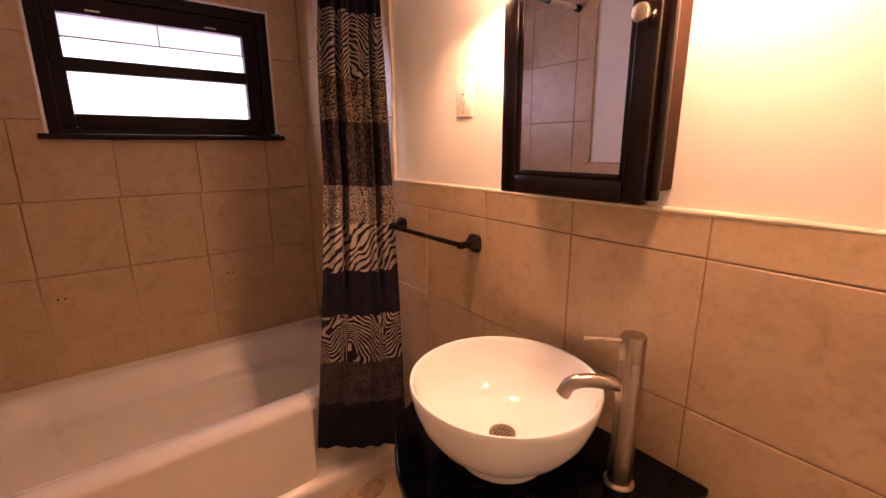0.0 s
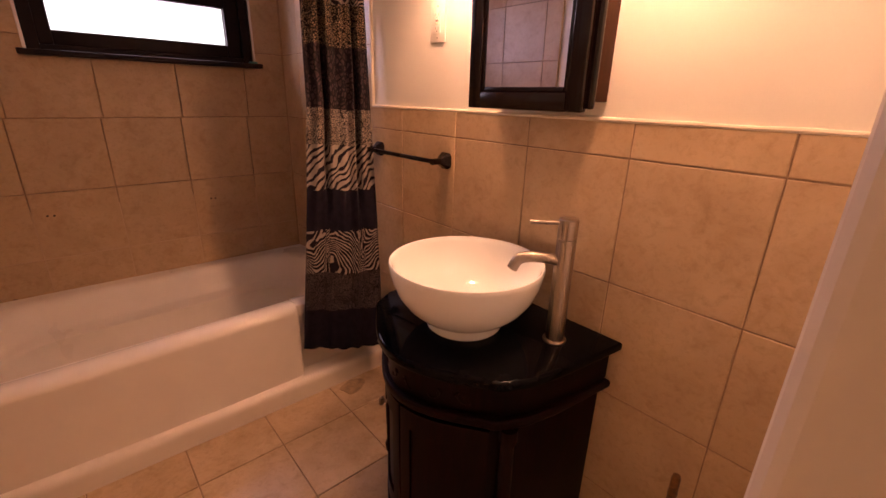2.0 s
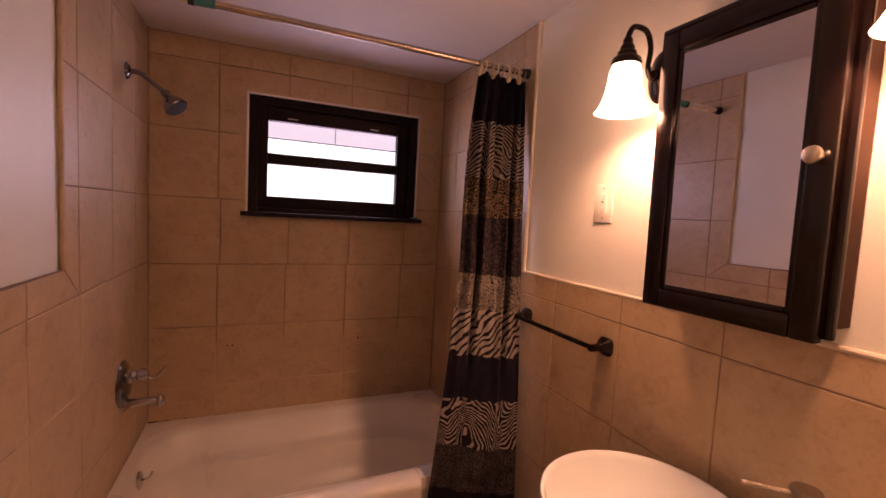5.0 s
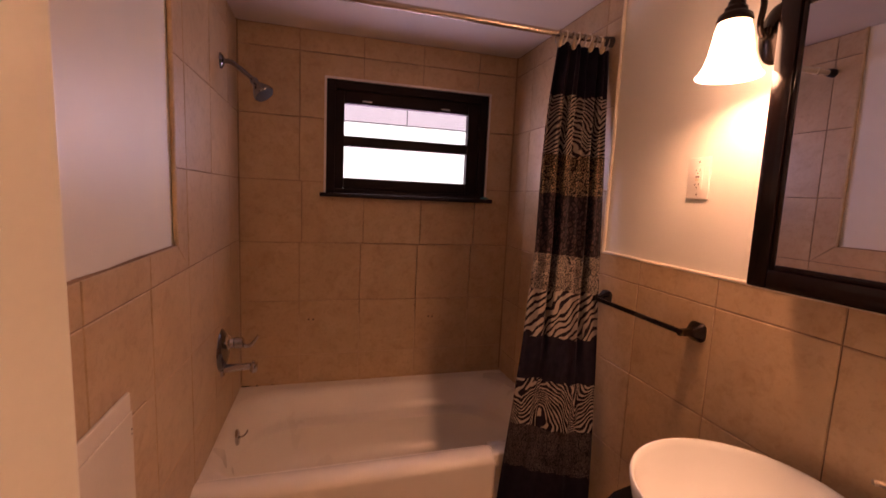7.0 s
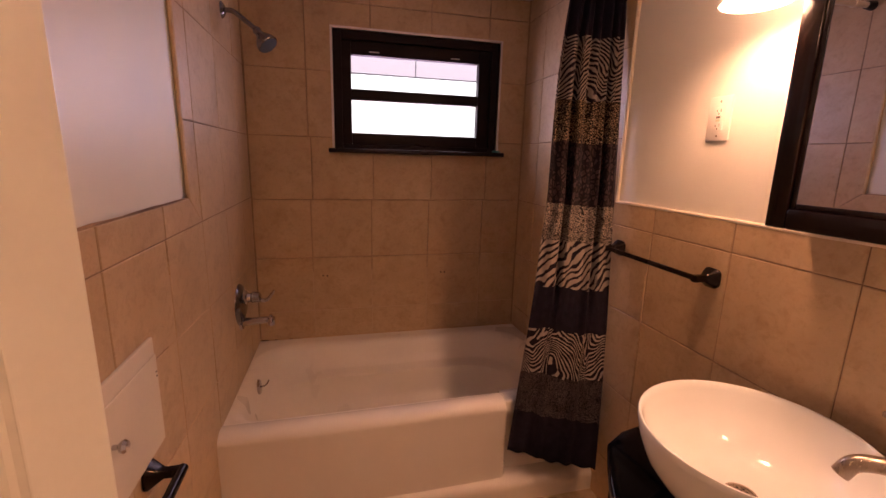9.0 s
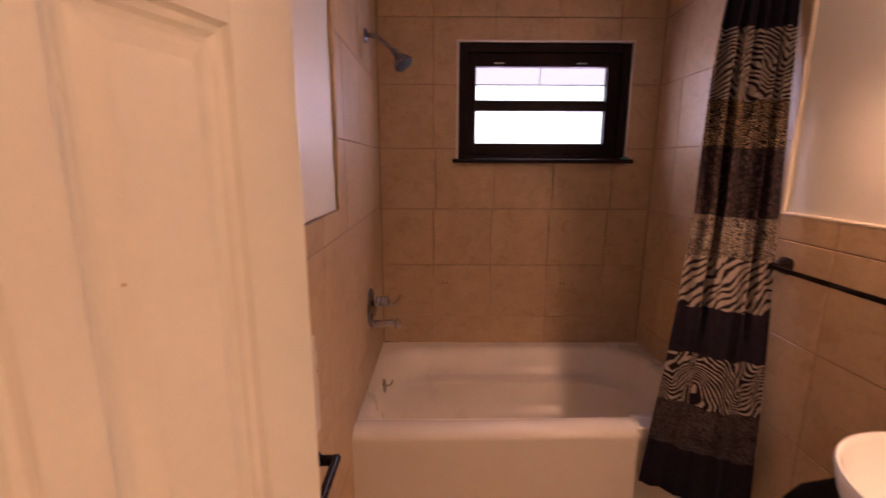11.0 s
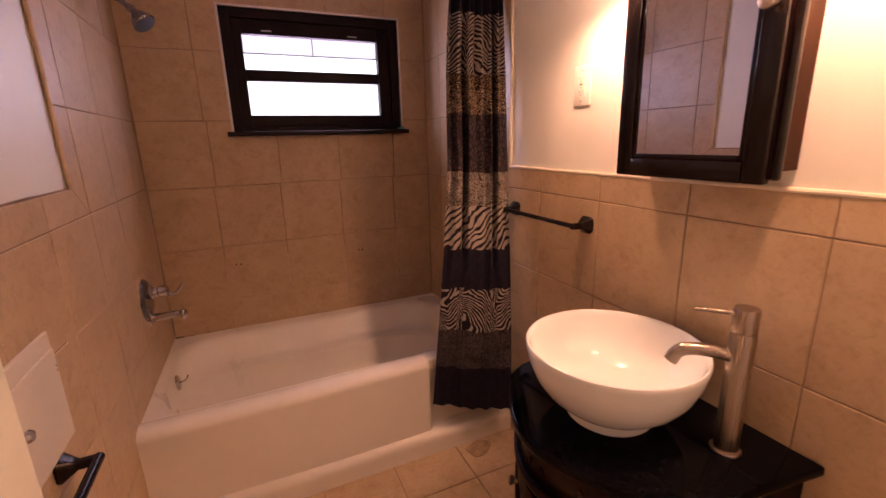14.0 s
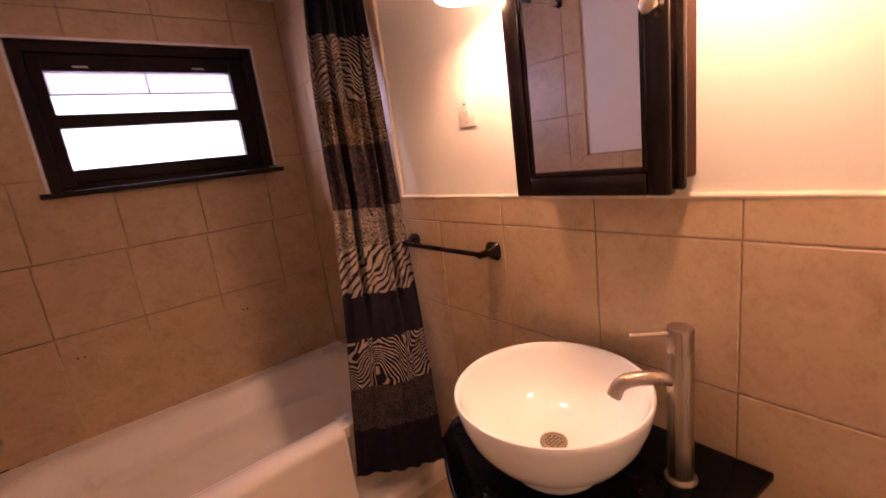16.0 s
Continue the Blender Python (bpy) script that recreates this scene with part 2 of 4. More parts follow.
IVORY = surface("ivory_plastic", (0.72, 0.62, 0.46), 0.08, 14, 80, (0.35, 0.5), 0.0)
DULL_IVORY = surface("dull_ivory_plastic", (0.40, 0.31, 0.20), 0.15, 20, 90, (0.4, 0.55), 0.0)
TEAL = surface("teal_plastic", (0.06, 0.24, 0.20), 0.1, 14, 80, (0.4, 0.5), 0.0)
RUBBER = surface("dark_rubber", (0.03, 0.026, 0.022), 0.2, 14, 80, (0.6, 0.75), 0.1)
SLOT_GREY = surface("grey_outlet_slot", (0.20, 0.16, 0.13), 0.2, 14, 80, (0.6, 0.8), 0.0)
DARK_SLOT = surface("dark_recess", (0.02, 0.017, 0.014), 0.2, 14, 80, (0.7, 0.85), 0.0)
ESPRESSO = wood("espresso_stained_wood", (0.0055, 0.0026, 0.0022), (0.0085, 0.0038, 0.0030), 0.20, 0.55)
# espresso wood again, the near sconce's warm light put into a browner colour
CABINET_SIDE = wood("lamplit_espresso_wood", (0.030, 0.011, 0.005), (0.042, 0.016, 0.007), 0.50, 0.0)
VANITY_WOOD = wood("dark_cherry_wood", (0.0035, 0.0010, 0.0011), (0.013, 0.0025, 0.0022), 0.38, 0.0)
WINDOW_DARK = surface("dark_brown_window_paint", (0.016, 0.009, 0.008), 0.25, 8, 70, (0.32, 0.5), 0.1)
GRANITE = surface("polished_black_granite", (0.0032, 0.0032, 0.0042), 0.5, 60, 320, (0.05, 0.10), 0.0)
BRONZE = surface("oil_rubbed_bronze", (0.021, 0.014, 0.011), 0.25, 12, 120, (0.20, 0.30), 0.05, metal=0.75)
CHROME = surface("polished_chrome", (0.58, 0.56, 0.57), 0.10, 10, 60, (0.04, 0.08), 0.0, metal=1.0)
NICKEL = brushed("brushed_nickel", (0.40, 0.335, 0.27), 0.30, (160, 160, 3))
ALUMINIUM = brushed("grey_metal_tile_edge", (0.72, 0.69, 0.68), 0.40, (90, 90, 4))
ROD_STEEL = surface("dull_rod_steel", (0.55, 0.46, 0.37), 0.12, 5, 60, (0.16, 0.26), 0.0, metal=1.0)
# chrome with the backlit dimness put into a darker base colour
SHADED_CHROME = surface("shaded_chrome", (0.26, 0.25, 0.26), 0.25, 14, 90, (0.06, 0.16), 0.0, metal=1.0)
# blue tint stands in for window light on the reflected wall
MIRROR = surface("blue_tinted_mirror", (0.74, 0.75, 0.86), 0.01, 2, 20, (0.0, 0.012), 0.0, metal=1.0)
SATIN = surface("satin_nickel", (0.64, 0.57, 0.48), 0.06, 12, 90, (0.28, 0.36), 0.0, metal=1.0)
PANE = glass("clear_window_glass", (0.95, 0.95, 0.95), 0.04)
LILAC_PANE = glass("lilac_window_glass", (0.71, 0.655, 0.70), 0.04)
SHADE_GLASS = glowing("lit_frosted_glass", (1.0, 0.515, 0.32), 17.0)
DAY = glowing("overcast_daylight", (0.97, 0.96, 1.0), 1.7)
AMBER = surface("dark_amber_handle", (0.16, 0.07, 0.02), 0.6, 30, 120, (0.3, 0.4), 0.0)
STAIN = surface("stained_tile", (0.37, 0.265, 0.16), 0.30, 30, 160, (0.3, 0.45), 0.05)
# cream paint darkened, the shadow on the hatch is put into its colour
HATCH_PAINT = surface("shaded_cream_hatch_paint", (0.70, 0.645, 0.535), 0.05, 4.0, 90, (0.40, 0.52), 0.10, 0.0007)
CLOTH = curtain_material()
for m, gloss in ((GRANITE, 0.08), (CABINET_SIDE, 0.08), (VANITY_WOOD, 0.08), (ESPRESSO, 0.10), (WINDOW_DARK, 0.12)):
    m.node_tree.nodes["Principled BSDF"].inputs["Specular IOR Level"].default_value = gloss

# ---- mesh helpers ----


def mesh_of(bm, name, material, smooth=False):
    me = bpy.data.meshes.new(name)
    bmesh.ops.recalc_face_normals(bm, faces=bm.faces)
    bm.to_mesh(me)
    bm.free()
    me.materials.append(material)
    if smooth:
        me.polygons.foreach_set("use_smooth", [True] * len(me.polygons))
        me.set_sharp_from_angle(angle=radians(38))
    return me


def part(name, bm, material, parent, label="", smooth=False):
    ob = new(name, mesh_of(bm, name, material, smooth))
    ob.parent = parent
    return tagged(ob, label)


def thing(name, label, category, group="", at=(0, 0, 0), turn=0):
    ob = new(name)
    ob.matrix_world = pose(*at, 0, 0, turn)
    return tagged(ob, label, category, group)


def whole(name, bm, material, label, category, kind="", smooth=False):
    return tagged(new(name, mesh_of(bm, name, material, smooth)), label, category, "", kind)


def add_box(bm, x0, x1, y0, y1, z0, z1, bevel=0.0, seg=2):
    b = bmesh.new()
    bmesh.ops.create_cube(b, size=1)
    for v in b.verts:
        v.co = ((x0 + x1) / 2 + v.co.x * (x1 - x0), (y0 + y1) / 2 + v.co.y * (y1 - y0), (z0 + z1) / 2 + v.co.z * (z1 - z0))
    if bevel:
        bmesh.ops.bevel(b, geom=b.edges[:], offset=bevel, segments=seg, affect="EDGES", profile=0.5)
    return join(bm, b)


def join(bm, other, m=None):
    made = {v: bm.verts.new(m @ v.co if m else v.co) for v in other.verts}
    for f in other.faces:
        bm.faces.new([made[v] for v in f.verts])
    other.free()
    return bm


def box(*args, **more):
    return add_box(bmesh.new(), *args, **more)


def loft(rings, close_start=True, close_end=True, loop=True):
    bm = bmesh.new()
    rows = [[bm.verts.new(p) for p in ring] for ring in rings]
    for a, b in zip(rows, rows[1:]):
        n = len(a)
        for i in range(n if loop else n - 1):
            j = (i + 1) % n
            bm.faces.new((a[i], a[j], b[j], b[i]))
    if close_start:
        bm.faces.new(rows[0])
    if close_end:
        bm.faces.new(rows[-1][::-1])
    return bm


def lathe(profile, m=None, seg=40, ends=True):
    """Turn a profile of (radius, height) round z, then place it by m."""
    m = m or Matrix()
    rings = [[m @ Vector((max(r, 1e-4) * math.cos(a), max(r, 1e-4) * math.sin(a), z)) for a in (math.tau * i / seg for i in range(seg))] for r, z in profile]
    return loft(rings, ends, ends)


def tube(points, radii, seg=16):
    """A round bar along a smooth line of points."""
    pts = [Vector(p) for p in points]
    if isinstance(radii, (int, float)):
        radii = [radii] * len(pts)
    rings, up = [], None
    for i, p in enumerate(pts):
        d = (pts[min(i + 1, len(pts) - 1)] - pts[max(i - 1, 0)]).normalized()
        if up is None:
            up = d.orthogonal().normalized()
        up = (up - d * up.dot(d)).normalized()
        side = d.cross(up)
        rings.append([p + radii[i] * (math.cos(a) * up + math.sin(a) * side) for a in (math.tau * k / seg for k in range(seg))])
    return loft(rings)


def smooth_line(points, steps=8):
    """Catmull-Rom through the points."""
    p = [Vector(q) for q in points]
    p = [2 * p[0] - p[1]] + p + [2 * p[-1] - p[-2]]
    out = []
    for i in range(1, len(p) - 2):
        for k in range(steps):
            t = k / steps
            a, b, c, d = p[i - 1:i + 3]
            out.append(0.5 * ((2 * b) + (c - a) * t + (2 * a - 5 * b + 4 * c - d) * t * t + (3 * b - a - 3 * c + d) * t ** 3))
    return out + [p[-2]]


def prism(outline, z0, z1, bevel=0.0, seg=2):
    """An upright block over an outline of (x, y)."""
    bm = loft([[(x, y, z0) for x, y in outline], [(x, y, z1) for x, y in outline]])
    if bevel:
        bmesh.ops.recalc_face_normals(bm, faces=bm.faces)
        rim = [e for e in bm.edges if abs(e.verts[0].co.z - e.verts[1].co.z) < 1e-6]
        bmesh.ops.bevel(bm, geom=rim, offset=bevel, segments=seg, affect="EDGES", profile=0.5)
    return bm


def rounded(x0, x1, y0, y1, r, z, k=10):
    """A rectangle's outline with round corners (radius for all, or one for each corner)."""
    r = r if isinstance(r, tuple) else (r,) * 4
    out = []
    for (cx, cy, a0), rad in zip(((x1, y1, 0), (x0, y1, 90), (x0, y0, 180), (x1, y0, 270)), r):
        sx, sy = (-1 if cx == x1 else 1), (-1 if cy == y1 else 1)
        for i in range(k + 1):
            a = radians(a0 + 90 * i / k)
            out.append((cx + sx * rad + rad * math.cos(a), cy + sy * rad + rad * math.sin(a), z))
    return out


X_AXIS = pose(0, 0, 0, 0, 90, 0)      # turned things whose axis runs along +x
MINUS_X = pose(0, 0, 0, 0, -90, 0)    # the same along -x

# ---- structure ----
X0, X1, YB, YN, CEIL = 0.0, 1.52, 2.435, -0.188, 2.315   # tile faces, near wall, ceiling
JOINT_Z = (0.207, 0.540, 0.872, 1.205, 1.538, 1.871, 2.204)
WIN = (0.436, 1.354, 1.478, 2.082)
DOORWAY = (-0.06, 0.600, 2.04)

wall_west = whole("wall_west", box(-0.14, X0 - 0.010, YN - 0.12, YB + 0.16, -0.05, CEIL), PAINT, "cream painted plaster wall above beige tiles", "wall", "structure")
wall_east = whole("wall_east", box(X1 + 0.010, X1 + 0.14, YN - 0.12, YB + 0.16, -0.05, CEIL), PAINT, "cream painted plaster wall above beige tiles", "wall", "structure")
bm = bmesh.new()
wx0, wx1, wz0, wz1 = WIN
for a in ((X0 - 0.01, wx0, -0.05, CEIL), (wx1, X1 + 0.01, -0.05, CEIL), (wx0, wx1, -0.05, wz0), (wx0, wx1, wz1, CEIL)):
    add_box(bm, a[0], a[1], YB + 0.008, YB + 0.16, a[2], a[3])
wall_north = whole("wall_north", bm, WORN_GROUT, "tiled wall with a small window over the bath", "wall", "structure")
bm = bmesh.new()
for a in ((-0.14, DOORWAY[0], -0.05, CEIL), (DOORWAY[1] + 0.018, X1 + 0.14, -0.05, CEIL), (DOORWAY[0], DOORWAY[1] + 0.018, DOORWAY[2], CEIL)):
    add_box(bm, a[0], a[1], YN - 0.12, YN, a[2], a[3])
wall_south = whole("wall_south", bm, PAINT, "cream painted wall with the doorway", "wall", "structure")
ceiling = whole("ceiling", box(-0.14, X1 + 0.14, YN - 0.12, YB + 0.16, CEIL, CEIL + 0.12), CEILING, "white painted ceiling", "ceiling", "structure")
floor = whole("floor", box(-0.14, X1 + 0.14, YN - 0.12, YB + 0.16, -0.15, -0.006), GROUT, "tan grout bed of the tiled floor", "floor", "structure")

# hall behind the doorway, closed round
bm = bmesh.new()
for a in ((-1.1, -1.0, -2.2, -0.308, 0, 2.315), (1.9, 2.0, -2.2, -0.308, 0, 2.315), (-1.1, 2.0, -2.3, -2.2, 0, 2.315), (-1.1, -0.14, -0.28, -0.20, 0, 2.315), (1.66, 2.0, -0.28, -0.20, 0, 2.315)):
    add_box(bm, *a)
whole("wall_hall", bm, PAINT, "plain cream hall walls outside the doorway", "wall", "structure")
whole("ceiling_hall", box(-1.1, 2.0, -2.3, -0.28, 2.315, 2.42), CEILING, "plain white hall ceiling", "ceiling", "structure")
whole("floor_hall", box(-1.1, 2.0, -2.3, -0.28, -0.15, 0.0), wood("oak_hall_floor", (0.12, 0.065, 0.03), (0.22, 0.13, 0.07), 0.35, 0.2), "plain wooden hall floor", "floor", "structure")

# grout behind the tiles of the side walls
CAP_W, CAP_E, TRIM_W, TRIM_E = 1.305, 1.292, 1.462, 1.492
for name, x0, x1, cap, y1 in (("tile_bed", X0 - 0.0095, X0 - 0.003, CAP_W, TRIM_W), ("tile_bed", X1 + 0.003, X1 + 0.0095, CAP_E, TRIM_E)):
    bm = bmesh.new()
    add_box(bm, x0, x1, YN + 0.001, y1, 0, cap)
    add_box(bm, x0, x1, y1, YB + 0.007, 0, CEIL - 0.001)
    part(name, bm, GROUT, wall_west if x0 < 0.5 else wall_east, "tan grout between the tiles")
# joints renewed in a paler grout low down round the bath
part("renewed_joints", box(X0 - 0.0095, X0 - 0.0010, 1.19, YB + 0.004, 0.002, 1.12), CLEAN_GROUT, wall_west, "paler renewed grout")
part("renewed_joints", box(X0 - 0.002, X1 + 0.002, YB + 0.0018, YB + 0.0095, 0.40, 0.80), CLEAN_GROUT, wall_north, "paler renewed grout")


TILE_MESHES = {}
GAP, THICK = 0.0035, 0.010


def poly_tile(outline):
    """A tile over any outline (u, v), face at +n, eased edges."""
    key = tuple((round(u, 3), round(v, 3)) for u, v in outline)
    if key not in TILE_MESHES:
        c = Vector((sum(u for u, v in outline), sum(v for u, v in outline))) / len(outline)

        def inset(d):
            res = []
            for u, v in outline:
                res.append((u - math.copysign(min(d, abs(u - c.x)), u - c.x), v - math.copysign(min(d, abs(v - c.y)), v - c.y)))
            return res
        bm = loft([[(u, v, -THICK) for u, v in outline], [(u, v, -0.0018) for u, v in outline], [(u, v, 0) for u, v in inset(0.0018)]], False)
        TILE_MESHES[key] = mesh_of(bm, "tile", TILE)
    return TILE_MESHES[key]


def lay(parent, m, outline, material=None, name="tile"):
    """One tile in the plane of m (u, v in the plane, n out of it), set very slightly out of true."""
    cu = sum(u for u, v in outline) / len(outline)
    cv = sum(v for u, v in outline) / len(outline)
    me = poly_tile([(u - cu, v - cv) for u, v in outline])
    ob = new(name, me)
    j = random.uniform
    ob.matrix_world = m @ pose(cu, cv, j(-0.0006, 0.0006), j(-0.12, 0.12), j(-0.12, 0.12), j(-0.08, 0.08))
    ob.parent = parent
    if material:
        ob.material_slots[0].link = "OBJECT"
        ob.material_slots[0].material = material
    return ob


def rect(u0, u1, v0, v1):
    g = GAP / 2
    return [(u0 + g, v0 + g), (u1 - g, v0 + g), (u1 - g, v1 - g), (u0 + g, v1 - g)]


def plane(origin, u, v):
    u, v = Vector(u), Vector(v)
    n = u.cross(v)
    m = Matrix((u, v, n)).transposed().to_4x4()
    m.translation = origin
    return m


NORTH = plane((0, YB, 0), (1, 0, 0), (0, 0, 1))
EAST = plane((X1, 0, 0), (0, -1, 0), (0, 0, 1))      # u runs towards -y
WEST = plane((X0, 0, 0), (0, 1, 0), (0, 0, 1))
FLOOR = plane((0, 0, 0), (1, 0, 0), (0, 1, 0))


def spans(start, end, joints):
    cuts = [start] + [j for j in sorted(joints) if start + 0.012 < j < end - 0.012] + [end]
    return list(zip(cuts, cuts[1:]))


def lay_tiles():
    # over the bath, with the window cut out
    for v0, v1 in spans(0.36, CEIL - 0.004, (0.568, 0.880) + JOINT_Z[3:]):
        shift = 0.012 if 1.2 < v0 < 1.3 else 0.0
        for u0, u1 in spans(X0 + 0.002, X1 - 0.002, [0.300 + 0.328 * k + shift for k in range(5)]):
            if v1 <= WIN[2] or v0 >= WIN[3] or u1 <= WIN[0] or u0 >= WIN[1]:
                lay(wall_north, NORTH, rect(u0, u1, v0, v1))
                continue
            g, wl, wr, wb, wt = GAP / 2, WIN[0] - 0.002, WIN[1] + 0.002, WIN[2] - 0.002, WIN[3] + 0.002
            a, b, c, d = u0 + g, u1 - g, v0 + g, v1 - g
            left, right, below, above = a < wl < b, a < wr < b, c < wb < d, c < wt < d
            if left and below:
                lay(wall_north, NORTH, [(a, c), (b, c), (b, wb), (wl, wb), (wl, d), (a, d)])
            elif right and below:
                lay(wall_north, NORTH, [(a, c), (b, c), (b, d), (wr, d), (wr, wb), (a, wb)])
            elif left and above:
                lay(wall_north, NORTH, [(a, c), (wl, c), (wl, wt), (b, wt), (b, d), (a, d)])
            elif right and above:
                lay(wall_north, NORTH, [(wr, c), (b, c), (b, d), (a, d), (a, wt), (wr, wt)])
            elif left:
                lay(wall_north, NORTH, rect(u0, wl, v0, v1))
            elif right:
                lay(wall_north, NORTH, rect(wr, u1, v0, v1))
            elif below:
                lay(wall_north, NORTH, rect(u0, u1, v0, wb))
            elif above:
                lay(wall_north, NORTH, rect(u0, u1, wt, v1))
    # side walls: field, cap course, upright border and mitred corner
    for parent, m, cap, trim, joints, sgn in ((wall_east, EAST, CAP_E, TRIM_E, [1.269 - 0.3175 * k for k in range(-3, 6)], -1),
                                              (wall_west, WEST, CAP_W, TRIM_W, [0.921 + 0.3245 * k for k in range(-4, 6)], 1)):
        def put(y0, y1, z0, z1):
            lay(parent, m, rect(min(sgn * y0, sgn * y1), max(sgn * y0, sgn * y1), z0, z1))
        border = 1.570 if sgn > 0 else 1.5865
        low = JOINT_Z[3] if sgn < 0 else 1.216
        # the lower courses of the west wall run downhill towards the bath
        fall = 0.060 if sgn > 0 else 0.0
        zs = [0.002] + (list(JOINT_Z[:3]) if sgn < 0 else [0.352, 0.645, 0.938]) + [low]
        for r, (z0, z1) in enumerate(zip(zs, zs[1:])):
            g, f0, f1 = GAP / 2, fall if r else 0.0, fall if r < 3 else 0.0
            for y0, y1 in spans(YN + 0.002, YB - 0.003, joints):
                if not fall:
                    put(y0, y1, z0, z1)
                    continue
                lay(parent, m, [(y0 + g, z0 - f0 * (y0 - 1.2) + g), (y1 - g, z0 - f0 * (y1 - 1.2) + g), (y1 - g, z1 - f1 * (y1 - 1.2) - g), (y0 + g, z1 - f1 * (y0 - 1.2) - g)])
        for y0, y1 in spans(YN + 0.002, trim, joints):
            g = GAP / 2
            if y1 == trim:
                o = [(sgn * (y0 + g), low + g), (sgn * (border - 2 * g), low + g), (sgn * (trim - g), cap - g), (sgn * (y0 + g), cap - g)]
                lay(parent, m, o if sgn > 0 else o[::-1])
            else:
                put(y0, y1, low, cap)
        zs = [low] + list(JOINT_Z[4:]) + [CEIL - 0.004]
        for k, (z0, z1) in enumerate(zip(zs, zs[1:])):
            g = GAP / 2
            if k == 0:
                o = [(sgn * (border - g), z0 + 2 * g), (sgn * (border - g), z1 - g), (sgn * (trim + g), z1 - g), (sgn * (trim + g), cap + g)]
                lay(parent, m, o if sgn > 0 else o[::-1])
            else:
                put(trim, border, z0, z1)
            for y0, y1 in spans(border, YB - 0.003, joints):
                put(y0, y1, z0, z1)
    for u0, u1 in spans(-0.008, X1 + 0.008, [0.290 + 0.307 * k for k in range(5)]):
        for v0, v1 in spans(YN - 0.115, 1.60, [1.240 - 0.307 * k for k in range(6)]):
            lay(floor, FLOOR, rect(u0, u1, v0, v1), FLOOR_TILE)


# caulk lines where tile meets paint
for parent, x, cap, trim, mat_v, mat_h in ((wall_west, X0, CAP_W, TRIM_W, CAULK, GROUT), (wall_east, X1, CAP_E, TRIM_E, WHITE_CAULK, WHITE_CAULK)):
    s = 1 if x == X0 else -1
    r = 0.0022 if x == X0 else 0.006
    up = [(x - s * 0.003 + s * random.uniform(-0.0005, 0.0005), trim - 0.004 + random.uniform(-0.0012, 0.0012), cap + (CEIL - cap) * k / 24) for k in range(25)]
    part("caulk_line", tube(up, [0.007 + random.uniform(-0.0012, 0.0012) for _ in up], 8), mat_v, parent, "yellowed caulk along the upright tile edge", True)
    along = [(x - s * 0.004, YN + 0.002 + (trim - YN) * k / 30, cap + 0.002 + random.uniform(-0.0008, 0.0008)) for k in range(31)]
    part("caulk_line", tube(along, [r + random.uniform(-0.0008, 0.0008) for _ in along], 8), mat_h, parent, "pale caulk along the top of the tiles", True)

# caulk in the upright corners of the bath recess
for x, wall in ((X0 + 0.001, wall_west), (X1 - 0.001, wall_east)):
    line = [(x, YB - 0.001, 0.42 + (CEIL - 0.42) * k / 24) for k in range(25)]
    part("corner_caulk", tube(line, [0.006 + random.uniform(-0.001, 0.001) for _ in line], 8), PALE_GROUT, wall, "tan caulk in the corner", True)

# old screw holes in the tiles
for hx, hz in ((0.352, 0.774), (0.376, 0.772), (1.040, 0.770), (1.062, 0.768)):
    part("screw_hole", lathe([(0.0, 0.0), (0.0048, 0.0), (0.0036, -0.0006), (0.0, -0.0008)], pose(hx, YB - 0.0012, hz, 90, 0, 0), 12), DARK_SLOT, wall_north, "small dark screw hole", True)


